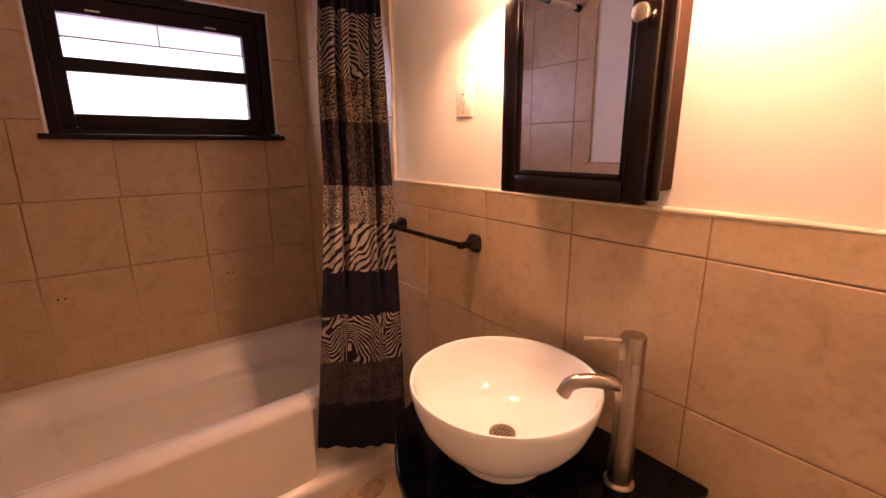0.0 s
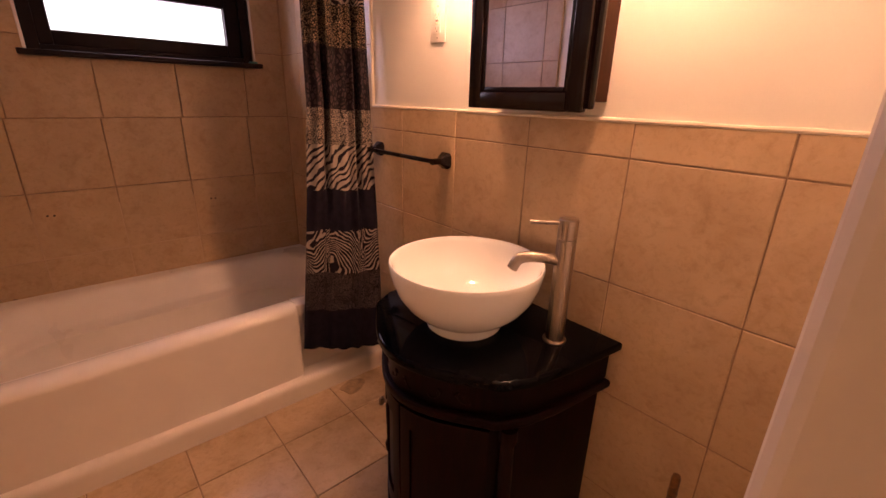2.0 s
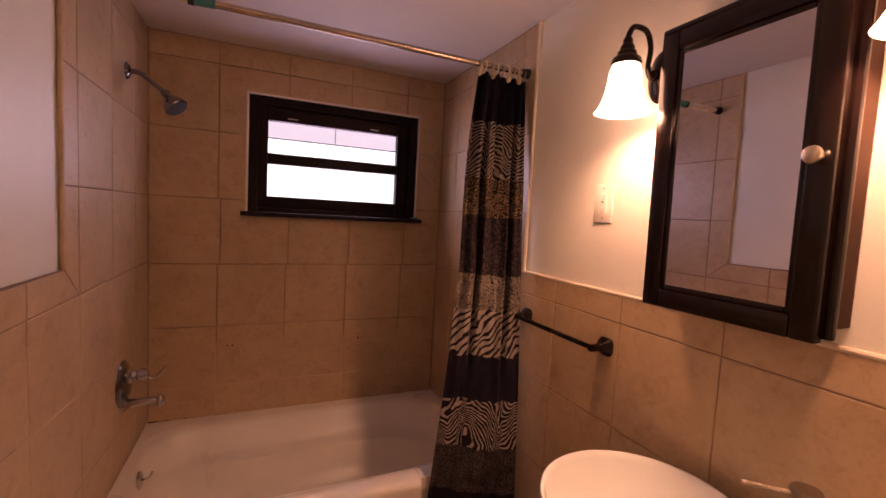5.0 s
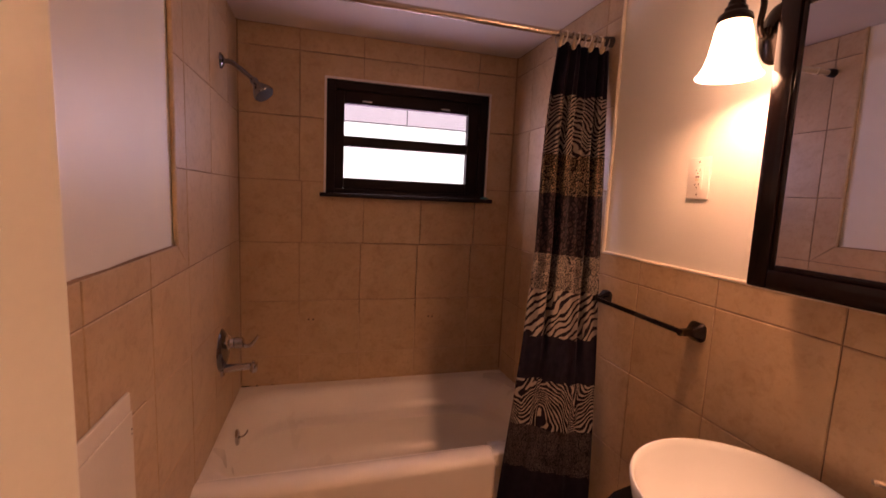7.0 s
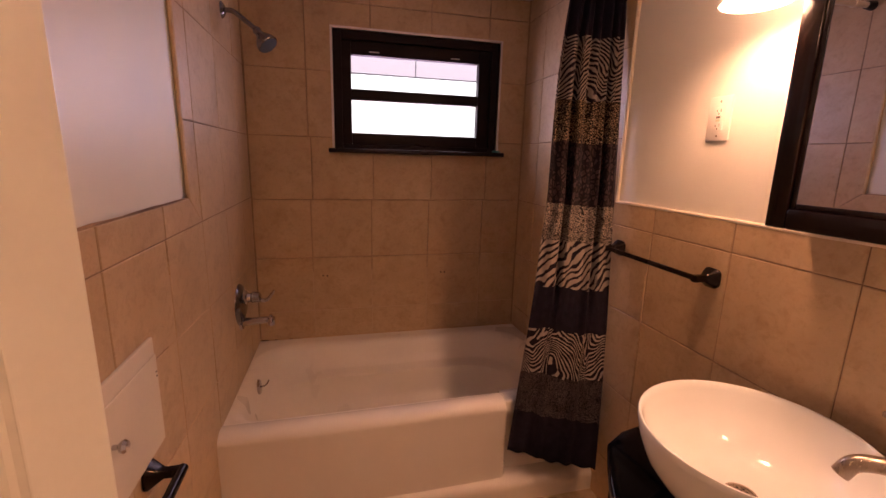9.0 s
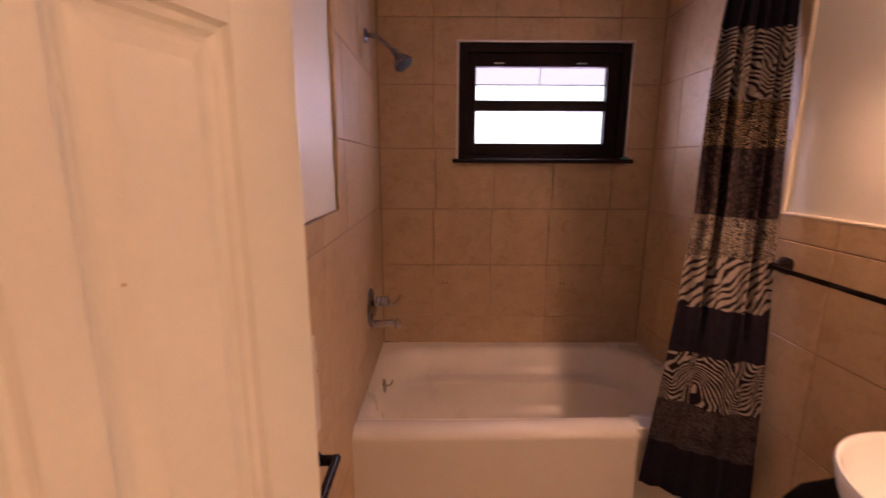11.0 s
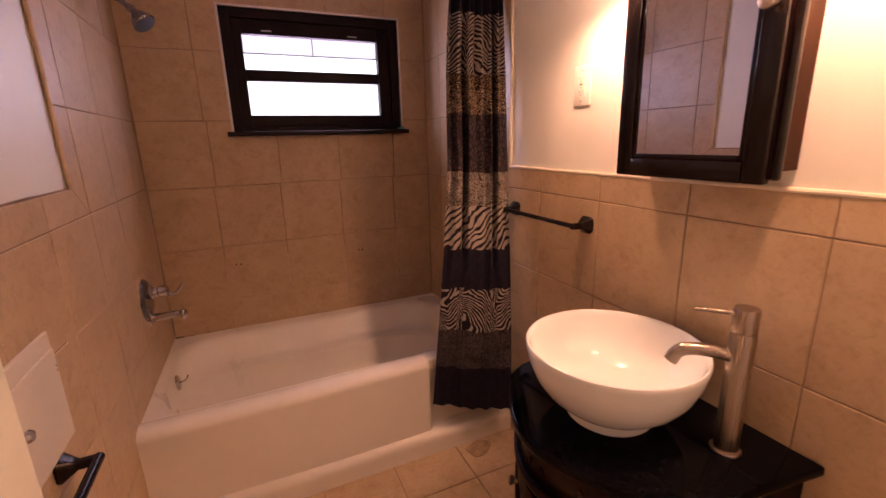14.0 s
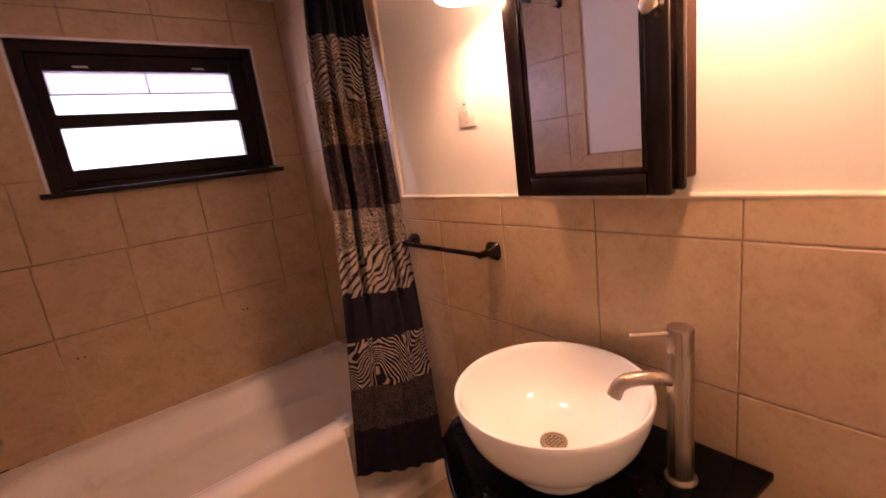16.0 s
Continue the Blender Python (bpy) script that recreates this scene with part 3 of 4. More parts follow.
# ---- window ----
def build_window():
    w = tagged(new("window_1"), "small dark-framed window with two frosted panes", "window", "", "structure")
    w.matrix_world = pose(0, 0, 0)
    x0, x1, z0, z1 = WIN
    # grey metal edge round the opening
    for a in ((x0 - 0.012, x0, z0, z1 + 0.012), (x1, x1 + 0.012, z0, z1 + 0.012), (x0, x1, z1, z1 + 0.012)):
        part("tile_edge", box(a[0], a[1], YB - 0.003, YB + 0.02, a[2], a[3], bevel=0.002), ALUMINIUM, w, "grey metal tile edge")
    # outer frame, stepped inwards
    fy = YB + 0.012
    for n, a in (("frame_jamb", (x0, x0 + 0.045, z0, z1)), ("frame_jamb", (x1 - 0.045, x1, z0, z1)), ("frame_head", (x0 + 0.045, x1 - 0.045, z1 - 0.045, z1)), ("frame_bottom", (x0 + 0.045, x1 - 0.045, z0, z0 + 0.030))):
        part(n, box(a[0], a[1], fy, YB + 0.12, a[2], a[3], bevel=0.004), WINDOW_DARK, w)
    # sash with a middle rail
    sx0, sx1, sz0, sz1 = x0 + 0.044, x1 - 0.044, z0 + 0.029, z1 - 0.044
    gx0, gx1 = 0.530, 1.240
    sash = part("sash", box(gx0 - 0.002, gx1 + 0.002, fy + 0.022, fy + 0.060, 1.740, 1.797, bevel=0.006), WINDOW_DARK, w, "dark brown sash")
    for a in ((sx0, gx0, sz0, sz1), (gx1, sx1, sz0, sz1), (gx0, gx1, sz0, 1.568), (gx0, gx1, 1.968, sz1)):
        part("sash_rail", box(a[0], a[1], fy + 0.018, fy + 0.062, a[2], a[3], bevel=0.005), WINDOW_DARK, sash)
    for cx in (0.652, 1.10):
        part("vent_slot", box(cx - 0.026, cx + 0.026, fy + 0.014, fy + 0.022, 1.982, 1.989, bevel=0.002), ALUMINIUM, sash, "small grey metal slot")
    part("latch", box(sx1 - 0.004, sx1 + 0.010, fy + 0.010, fy + 0.03, 1.83, 1.98, bevel=0.003), WINDOW_DARK, w, "dark latch bar")
    py = fy + 0.044
    for nm, z_0, z_1, mt in (("pane", 1.568, 1.740, PANE), ("pane", 1.797, 1.879, PANE), ("pane", 1.879, 1.968, LILAC_PANE)):
        p = part(nm, box(gx0 - 0.001, gx1 + 0.001, py, py + 0.004, z_0, z_1), mt, w)
        p.visible_shadow = False
    part("glazing_bar", box(gx0, gx1, py - 0.004, py + 0.006, 1.8760, 1.8810), WINDOW_DARK, w)
    part("glazing_bar", box(0.8795, 0.8830, py - 0.003, py + 0.006, 1.881, 1.968), WINDOW_DARK, w)
    part("window_sill", box(0.404, 1.384, YB - 0.062, YB + 0.03, 1.460, 1.482, bevel=0.004), WINDOW_DARK, w, "dark wooden sill board")


build_window()
whole("backdrop", box(-1.2, 3.0, 3.6, 3.62, 0.4, 3.6), DAY, "plain white overcast sky outside the window", "sky", "structure")

# ---- doorway ----
bm = box(DOORWAY[1], DOORWAY[1] + 0.017, YN - 0.135, YN + 0.011, 0, DOORWAY[2] - 0.02, bevel=0.007, seg=3)
jamb = whole("door_jamb", bm, TRIM_PAINT, "white painted door jamb", "door frame", "structure")
part("door_stop", box(DOORWAY[1] - 0.011, DOORWAY[1], YN - 0.100, YN - 0.060, 0, DOORWAY[2] - 0.02, bevel=0.003), TRIM_PAINT, jamb)


def build_door():
    """A panelled door standing open into the room, hinged at the doorway's far jamb."""
    W, H, T = 0.68, 2.02, 0.035
    edge, ang = (0.183, 0.505), 20.0
    d = tagged(new("door_1"), "cream gloss-painted panelled door standing open", "door", "", "structure")
    # local: x from the free edge back to the hinge, y through the thickness (visible face at y=0), z up
    u = Vector((-math.sin(radians(ang)), -math.cos(radians(ang)), 0))
    nrm = Vector((math.cos(radians(ang)), -math.sin(radians(ang)), 0))
    m = Matrix((u, -nrm, Vector((0, 0, 1)))).transposed().to_4x4()
    m.translation = (edge[0], edge[1], 0.012)
    d.matrix_world = m
    st, mid = 0.086, 0.041
    pw = (W - 2 * st - 2 * mid) / 3
    cols = [(st + k * (pw + mid), st + k * (pw + mid) + pw) for k in range(3)]
    rows = [(0.22, 0.78), (0.90, 1.565), (1.67, 1.90)]
    for a, b in ((0, st), (W - st, W), (cols[0][1], cols[1][0]), (cols[1][1], cols[2][0])):
        part("stile", box(a, b, 0, T, 0, H, bevel=0.002), DOOR_PAINT, d)
    for a, b in ((0, rows[0][0]), (rows[0][1], rows[1][0]), (rows[1][1], rows[2][0]), (rows[2][1], H)):
        for c0, c1 in cols:
            part("rail", box(c0, c1, 0.0006, T - 0.0006, a, b), DOOR_PAINT, d)
    for c0, c1 in cols:
        for r0, r1 in rows:
            # sunk, stepped moulding and a raised field
            steps = ((0, 0.0010), (0.004, 0.0058), (0.010, 0.0072), (0.014, 0.0110), (0.020, 0.0120), (0.026, 0.0100), (0.038, 0.0035))
            rings = [[(c0 + i, y, r0 + i), (c1 - i, y, r0 + i), (c1 - i, y, r1 - i), (c0 + i, y, r1 - i)] for i, y in steps]
            bm = loft(rings, False, True)
            back = loft([[(x, T - y, z) for x, y, z in ring] for ring in rings], False, True)
            join(bm, back)
            part("panel", bm, DOOR_PAINT, d)
    part("paint_chip", lathe([(0.0, 0.0), (0.0016, 0.0), (0.001, 0.0008), (0, 0.001)], pose(0.2, 0.006, 1.36, 90, 0, 0), 8), CAULK, d)


build_door()

# ---- bath ----


def build_bath():
    t = thing("bathtub", "white enamelled alcove bathtub with raised front apron", "bathtub")
    fx0, fx1, fy0, fy1 = X0 - 0.004, X1 + 0.004, 1.515, YB + 0.003
    z = lambda x, y, h: h - 0.047 * (y - 1.5) / 0.93 - 0.015 * max(0.0, 1 - x) * (YB - y) / 0.93

    def ring(x0, x1, y0, y1, r, h):
        return [(x, y, z(x, y, h)) for x, y, _ in rounded(x0, x1, y0, y1, r, 0)]
    rim = 0.452
    rings = [ring(fx0, fx1, fy0, fy1, 0.004, rim - 0.05), ring(fx0, fx1, fy0, fy1, 0.004, rim - 0.004), ring(fx0 + 0.004, fx1 - 0.004, fy0 + 0.004, fy1 - 0.004, 0.006, rim),
             ring(0.012, 1.465, 1.585, 2.352, (0.20, 0.20, 0.10, 0.09), rim), ring(0.026, 1.450, 1.597, 2.340, (0.20, 0.20, 0.10, 0.09), rim - 0.004),
             ring(0.040, 1.438, 1.608, 2.328, (0.20, 0.20, 0.10, 0.09), rim - 0.014), ring(0.048, 1.428, 1.616, 2.318, (0.20, 0.20, 0.10, 0.10), rim - 0.032),
             ring(0.060, 1.412, 1.624, 2.300, (0.22, 0.22, 0.11, 0.11), rim - 0.09),
             ring(0.074, 1.400, 1.630, 2.278, (0.24, 0.24, 0.12, 0.12), rim - 0.128), ring(0.078, 1.386, 1.640, 2.262, (0.24, 0.24, 0.12, 0.12), rim - 0.137),
             ring(0.081, 1.372, 1.652, 2.225, (0.24, 0.24, 0.13, 0.12), rim - 0.141),
             ring(0.088, 1.352, 1.664, 2.205, (0.24, 0.24, 0.13, 0.13), rim - 0.155), ring(0.125, 1.300, 1.68, 2.185, (0.23, 0.23, 0.14, 0.14), rim - 0.27),
             ring(0.150, 1.260, 1.70, 2.14, (0.20, 0.20, 0.14, 0.14), rim - 0.325), ring(0.20, 1.20, 1.74, 2.09, (0.16, 0.16, 0.12, 0.12), rim - 0.345)]
    part("rim", loft(rings[:4], False, False), WORN_ENAMEL, t, "flat white enamelled rim")
    part("basin", loft(rings[3:], False, True), WORN_ENAMEL, t, smooth=True)
    # front: raised panel with a rolled top edge, set-back end and a toe ledge
    def profile(y_front, top):
        pts = [(y_front + 0.095, top - 0.014), (y_front + 0.089, top - 0.003), (y_front + 0.076, top + 0.0025)]
        for k in range(13):
            a = radians(90 + 90 * k / 12)
            pts.append((y_front + 0.050 + 0.050 * math.cos(a), top - 0.034 + 0.038 * math.sin(a)))
        return pts + [(y_front + 0.0005, top - 0.046), (y_front + 0.001, top - 0.060), (y_front + 0.004, 0.25), (y_front - 0.003, 0.10), (y_front + 0.08, 0.10), (y_front + 0.11, 0.30)]
    stations = [(X0 - 0.004, 1.497, 0.438), (0.35, 1.487, 0.444), (0.75, 1.484, 0.451), (1.05, 1.489, 0.454), (1.095, 1.491, 0.453), (1.108, 1.495, 0.450), (1.116, 1.505, 0.444), (1.120, 1.535, 0.438), (X1 - 0.003, 1.540, 0.436)]
    part("apron", loft([[(x, y, zz) for y, zz in profile(yf, top)] for x, yf, top in stations]), ENAMEL, t, smooth=True)
    toe = [(1.60, 0.0), (1.452, 0.0), (1.452, 0.060), (1.452, 0.072), (1.455, 0.083), (1.461, 0.091), (1.470, 0.097), (1.482, 0.1005), (1.492, 0.102), (1.60, 0.118)]
    part("toe_ledge", loft([[(x, y, zz) for y, zz in toe] for x in (X0 - 0.004, 0.5, 1.0, X1 + 0.004)]), ENAMEL, t, smooth=True)
    m = pose(0.060, 2.00, 0.358, 0, 84, 0)
    ov = part("overflow_plate", lathe([(0, 0.006), (0.012, 0.008), (0.030, 0.006), (0.036, 0.001), (0.036, -0.004)], m, 28), CHROME, t, "chrome overflow plate", True)
    part("trip_lever", tube(smooth_line([m @ Vector(p) for p in ((0, 0, 0.004), (0, 0, 0.022), (-0.004, 0.012, 0.034), (-0.012, 0.026, 0.040))], 5), 0.004, 10), CHROME, ov, "", True)
    # bead along the tiles
    part("bath_caulk", tube([(0.004 + 1.512 * k / 40, YB - 0.004, z(1, YB, rim) + 0.001) for k in range(41)], [0.0045 + random.uniform(-0.001, 0.001) for _ in range(41)], 8), CAULK, t, "yellowed caulk bead", True)
    part("bath_caulk", tube([(0.004 + 0.19 * k / 12, YB - 0.0065, z(1, YB, rim) + 0.002) for k in range(13)], [0.0038 + random.uniform(-0.0016, 0.0006) - 0.00015 * k for k in range(13)], 8), DARK_SLOT, t, "blackened end of the caulk bead", True)


build_bath()


def build_bath_taps():
    v = thing("shower_valve", "chrome shower valve with lever handle on tiles", "shower valve")
    m = pose(0.001, 2.00, 0.805, 0, 90, 0)
    part("escutcheon", lathe([(0, 0.030), (0.03, 0.028), (0.055, 0.023), (0.078, 0.014), (0.090, 0.006), (0.094, -0.002)], pose(0.001, 2.00, 0.775, 0, 90, 0), 40), SHADED_CHROME, v, smooth=True)
    part("valve_hub", lathe([(0.034, 0.0), (0.034, 0.030), (0.024, 0.036), (0.021, 0.050), (0.026, 0.056), (0.024, 0.085), (0.014, 0.092), (0, 0.093)], m, 28), CHROME, v, smooth=True)
    part("lever_handle", tube(smooth_line([(0.078, 2.00, 0.797), (0.100, 2.00, 0.787), (0.122, 2.00, 0.794), (0.138, 2.00, 0.814), (0.150, 2.00, 0.834)], 6), [0.011 - 0.005 * k / 24 for k in range(25)], 12), CHROME, v, smooth=True)
    s = thing("bath_spout", "chrome bath spout on beige tiles", "bath spout")
    part("spout_flange", lathe([(0, 0.012), (0.032, 0.010), (0.038, 0.0), (0.038, -0.002)], pose(0.001, 2.00, 0.688, 0, 90, 0), 28), CHROME, s, smooth=True)
    part("spout_body", tube(smooth_line([(0.004, 2.00, 0.688), (0.04, 2.00, 0.690), (0.09, 2.00, 0.693), (0.122, 2.00, 0.694)], 6), [0.020 - 0.005 * k / 18 for k in range(19)], 18), CHROME, s, smooth=True)
    part("spout_tip", lathe([(0.0, -0.026), (0.015, -0.025), (0.0175, -0.020), (0.0185, 0.008), (0.015, 0.015), (0.007, 0.018), (0.006, 0.026), (0.0, 0.027)], pose(0.130, 2.00, 0.692), 24), CHROME, s, "rounded chrome spout end", True)
    h = thing("wall_shower", "chrome shower head on a bent arm over the bath", "shower")
    hy = 2.08
    part("arm_flange", lathe([(0, 0.014), (0.018, 0.012), (0.030, 0.004), (0.034, -0.002)], pose(0.001, hy, 2.016, 0, 90, 0), 28), SHADED_CHROME, h, smooth=True)
    part("shower_arm", tube(smooth_line([(0.002, hy, 2.016), (0.036, hy, 2.016), (0.062, hy, 2.003), (0.128, hy, 1.952)], 8), 0.0100, 14), SHADED_CHROME, h, smooth=True)
    m = Matrix.Translation((0.128, hy, 1.952)) @ Vector((0.58, -0.28, -0.77)).to_track_quat("Z", "Y").to_matrix().to_4x4()
    part("head_bell", lathe([(0, -0.006), (0.014, -0.004), (0.018, 0.006), (0.015, 0.014), (0.018, 0.026), (0.025, 0.036), (0.041, 0.062), (0.045, 0.078), (0.041, 0.083)], m, 32), SHADED_CHROME, h, smooth=True)
    part("spray_face", lathe([(0.041, 0.077), (0.0405, 0.084), (0.02, 0.086), (0, 0.086)], m, 32), RUBBER, h, "dark grey spray face", True)


build_bath_taps()

# ---- shower rod and curtain ----
ROD = (Vector((0.0, 1.574, 2.142)), Vector((1.52, 1.545, 2.122)))


def rod_at(x):
    return ROD[0].lerp(ROD[1], x / 1.52)


def build_rod():
    r = thing("curtain_rod", "tension shower rod with ivory sleeve and dull steel bar", "shower rod")
    def piece(name, a, b, ra, rb, mat, label=""):
        p, q = rod_at(a), rod_at(b)
        pts = [p.lerp(q, k / 6) for k in range(7)]
        part(name, tube(pts, [ra + (rb - ra) * k / 6 for k in range(7)], 18), mat, r, label, True)
    piece("end_cap", 0.002, 0.042, 0.021, 0.017, RUBBER, "dark rubber end cap")
    piece("end_sleeve", 0.042, 0.105, 0.0125, 0.0125, IVORY, "ivory plastic sleeve")
    piece("collar", 0.105, 0.128, 0.018, 0.018, IVORY, "ivory collar ring")
    piece("outer_tube", 0.128, 0.275, 0.0145, 0.0145, IVORY, "ivory plastic tube")
    piece("lock_ring", 0.275, 0.292, 0.018, 0.018, RUBBER)
    piece("lock_sleeve", 0.292, 0.350, 0.0165, 0.0150, TEAL, "dull teal lock sleeve")
    piece("steel_bar", 0.350, 1.490, 0.0115, 0.0115, ROD_STEEL, "dull steel bar")
    piece("end_cap", 1.485, 1.518, 0.017, 0.021, RUBBER, "dark rubber end cap")


build_rod()


def build_curtain():
    c = thing("shower_curtain", "animal-print shower curtain in dark bands, drawn to one side", "shower curtain")
    NU, NV = 150, 120
    top, bottom = 2.098, 0.236
    bm = bmesh.new()
    uvl = bm.loops.layers.uv.new("UVMap")
    grid = []
    for j in range(NV + 1):
        v = j / NV                          # 0 at the rod, 1 at the hem
        row = []
        a = Vector((1.250 + 0.034 * math.exp(-(v / 0.13) ** 1.5) - 0.050 * v - 0.085 * max(0.0, v - 0.42) / 0.58, 1.548 - 0.068 * min(1, v * 1.6)))
        b = Vector((1.514 - 0.080 * v ** 1.2, 1.540 - 0.225 * v ** 0.9))
        along = b - a
        nrm = Vector((along.y, -along.x)).normalized()
        for i in range(NU + 1):
            u = i / NU
            # close gathers at the rod open into a few deep folds
            gather = 0.015 * math.sin(math.tau * (7.5 * u + 0.1)) * (1 - v) ** 2.2
            w = u + 0.012 * math.sin(3.1 * v + 5 * u)
            slack = 1 - 0.88 * max(0.0, min(1.0, (v - 0.52) / 0.16)) ** 1.5
            tuck = sum(d * math.exp(-((w - at) / wide) ** 2) for at, wide, d in ((0.29, 0.034, 0.075), (0.74, 0.040, 0.080)))
            fold = 0.022 * math.sin(math.tau * (2.2 * w - 0.38)) * slack + 0.006 * math.sin(math.tau * (5.3 * w + 0.35) + 2.0 * v) - tuck * slack * min(1, 0.5 + 2 * v)
            crease = 0.003 * math.sin(19 * v + 7 * u) * math.sin(23 * u)
            p = a + along * u + nrm * (gather + fold + crease)
            hem = bottom + 0.006 * math.sin(9 * u) - 0.022 * u
            scallop = 0.013 * math.sin(math.pi * 8 * u) ** 2 * (1 - v) ** 14
            row.append((bm.verts.new((p.x, p.y, top - scallop + (hem - top) * v)), top + (bottom - top) * v))
        grid.append(row)
    # print laid by the length of the cloth half-way down
    run, middle = [0.0], [k[0].co for k in grid[NV // 2]]
    for p, q in zip(middle, middle[1:]):
        run.append(run[-1] + (q - p).length)
    for r0, r1 in zip(grid, grid[1:]):
        for i in range(NU):
            q = (r0[i], r0[i + 1], r1[i + 1], r1[i])
            f = bm.faces.new([k[0] for k in q])
            for lp, k, (_, vz) in zip(f.loops, (i, i + 1, i + 1, i), q):
                lp[uvl].uv = (run[k], vz)
    cloth = part("cloth", bm, CLOTH, c, "printed polyester cloth", True)
    solid = cloth.modifiers.new("thickness", "SOLIDIFY")
    solid.thickness, solid.offset = 0.0014, 0
    for k in range(9):
        x = 1.286 + 0.0255 * k + random.uniform(-0.004, 0.004)
        p = rod_at(x)
        pts = []
        for s in range(21):
            an = math.tau * s / 20
            pts.append((x + 0.004 * math.sin(an), p.y + 0.0185 * math.cos(an), p.z - 0.010 + 0.024 * math.sin(an)))
        ring = part("curtain_ring", tube(pts, 0.0026, 8), IVORY if k % 2 else NICKEL, c, "small curtain ring", True)
        if k in (0, 2, 5, 7):
            # ivory drop that hangs from the ring in front of the cloth
            m = pose(x, p.y - 0.021, p.z - 0.034, random.uniform(-14, 4), random.uniform(-24, 24), 0)
            part("ring_drop", lathe([(0.0, 0.024), (0.005, 0.021), (0.007, 0.010), (0.0105, -0.006), (0.010, -0.016), (0.006, -0.023), (0.0, -0.025)], m, 14), DULL_IVORY, ring, "dull ivory plastic drop", True)


build_curtain()

# ---- vanity ----
VY = 0.600


def bow(inset, n=22, back=X1 - 0.001):
    """The vanity's plan: slightly splayed sides, round corners and a bowed front."""
    half_w, half_f, cx = 0.352 - inset, 0.290 - inset, 1.137 + inset
    pts = [(back, VY + half_w), (1.30, VY + half_w - 0.028)]
    corner = Vector((cx, VY + half_f))
    front = [(cx - 0.137 * math.cos(math.pi / 2 * s) ** 1.15 if abs(s) < 1 else cx, VY + half_f * s) for s in [1 - 2 * k / n for k in range(n + 1)]]
    pts += [(cx + 0.055, VY + half_f + 0.012)] + front[1:-1] + [(cx + 0.055, VY - half_f - 0.012)]
    pts += [(1.30, VY - half_w + 0.028), (back, VY - half_w)]
    return pts


def build_vanity():
    v = thing("vanity_cabinet", "dark cherry bow-front vanity with a black granite top", "vanity")
    part("frieze", prism(bow(0.030), 0.588, 0.686, 0.003), VANITY_WOOD, v, smooth=True)
    part("moulding", prism(bow(0.014), 0.562, 0.590, 0.008, 3), VANITY_WOOD, v, "rounded dark moulding", True)
    part("moulding", prism(bow(0.020), 0.676, 0.690, 0.004, 2), VANITY_WOOD, v, smooth=True)
    part("body", prism(bow(0.045), 0.10, 0.563, 0.002), VANITY_WOOD, v, smooth=True)
    part("plinth", prism(bow(0.022), 0.0, 0.10, 0.010, 3), VANITY_WOOD, v, "stepped dark plinth", True)
    # two curved doors, each a skin in front of the body with a sunk field
    def curve(s, inset):
        half_f, cx = 0.290 - inset, 1.137 + inset
        return (cx - 0.137 * math.cos(math.pi / 2 * s) ** 1.15, VY + half_f * s)
    for s0, s1, knob in ((-0.86, -0.012, -0.09), (0.012, 0.86, 0.80)):
        def skin(sa, sb, za, zb, i0, i1):
            rings = []
            for k in range(13):
                s = sa + (sb - sa) * k / 12
                (ax, ay), (bx, by) = curve(s, i0), curve(s, i1)
                rings.append([(ax, ay, za), (ax, ay, zb), (bx, by, zb), (bx, by, za)])
            return loft(rings)
        door = part("cabinet_door", skin(s0, s1, 0.125, 0.545, 0.032, 0.044), VANITY_WOOD, v, smooth=True)
        ds = (s1 - s0) * 0.16
        for a, b, za, zb in ((s0, s0 + ds, 0.125, 0.545), (s1 - ds, s1, 0.125, 0.545), (s0 + ds, s1 - ds, 0.125, 0.185), (s0 + ds, s1 - ds, 0.485, 0.545)):
            part("door_frame", skin(a, b, za, zb, 0.024, 0.033), VANITY_WOOD, door, smooth=True)
        if knob < 0.5:
            continue
        kx, ky = curve(knob, 0.026)
        out = Vector((-1, 0.9 if knob > 0.5 else 0, 0)).normalized()
        m = Matrix.Translation((kx, ky, 0.37)) @ out.to_track_quat("Z", "Y").to_matrix().to_4x4()
        part("knob", lathe([(0.006, -0.004), (0.006, 0.012), (0.014, 0.018), (0.016, 0.024), (0.012, 0.030), (0, 0.032)], m, 20), NICKEL, door, "small metal knob", True)
    # carved scrolls on the frieze
    for mid in (-0.52, 0.0, 0.52):
        for side in (-1, 1):
            pts = []
            for k in range(19):
                a = math.tau * 0.9 * k / 18
                r = 0.004 + 0.020 * k / 18
                x, y = curve(mid + side * (0.05 + 0.10 * k / 18 + r * math.cos(a) * 1.6), 0.031)
                pts.append((x, y, 0.634 + r * math.sin(a)))
            part("carved_scroll", tube(pts, [0.0062 - 0.0035 * k / 18 for k in range(19)], 8), VANITY_WOOD, v, "carved dark scroll", True)
    for s in (-1, 1):
        ky = VY + s * 0.262
        part("pilaster", lathe([(0.020, 0.10), (0.024, 0.13), (0.017, 0.15), (0.020, 0.33), (0.017, 0.51), (0.024, 0.53), (0.022, 0.562)], pose(1.172, ky, 0), 20), VANITY_WOOD, v, "turned corner post", True)
    part("countertop", prism(bow(0.0), 0.690, 0.720, 0.009, 4), GRANITE, v, "polished black granite top", True)


build_vanity()
BOWL = (1.252, 0.597)


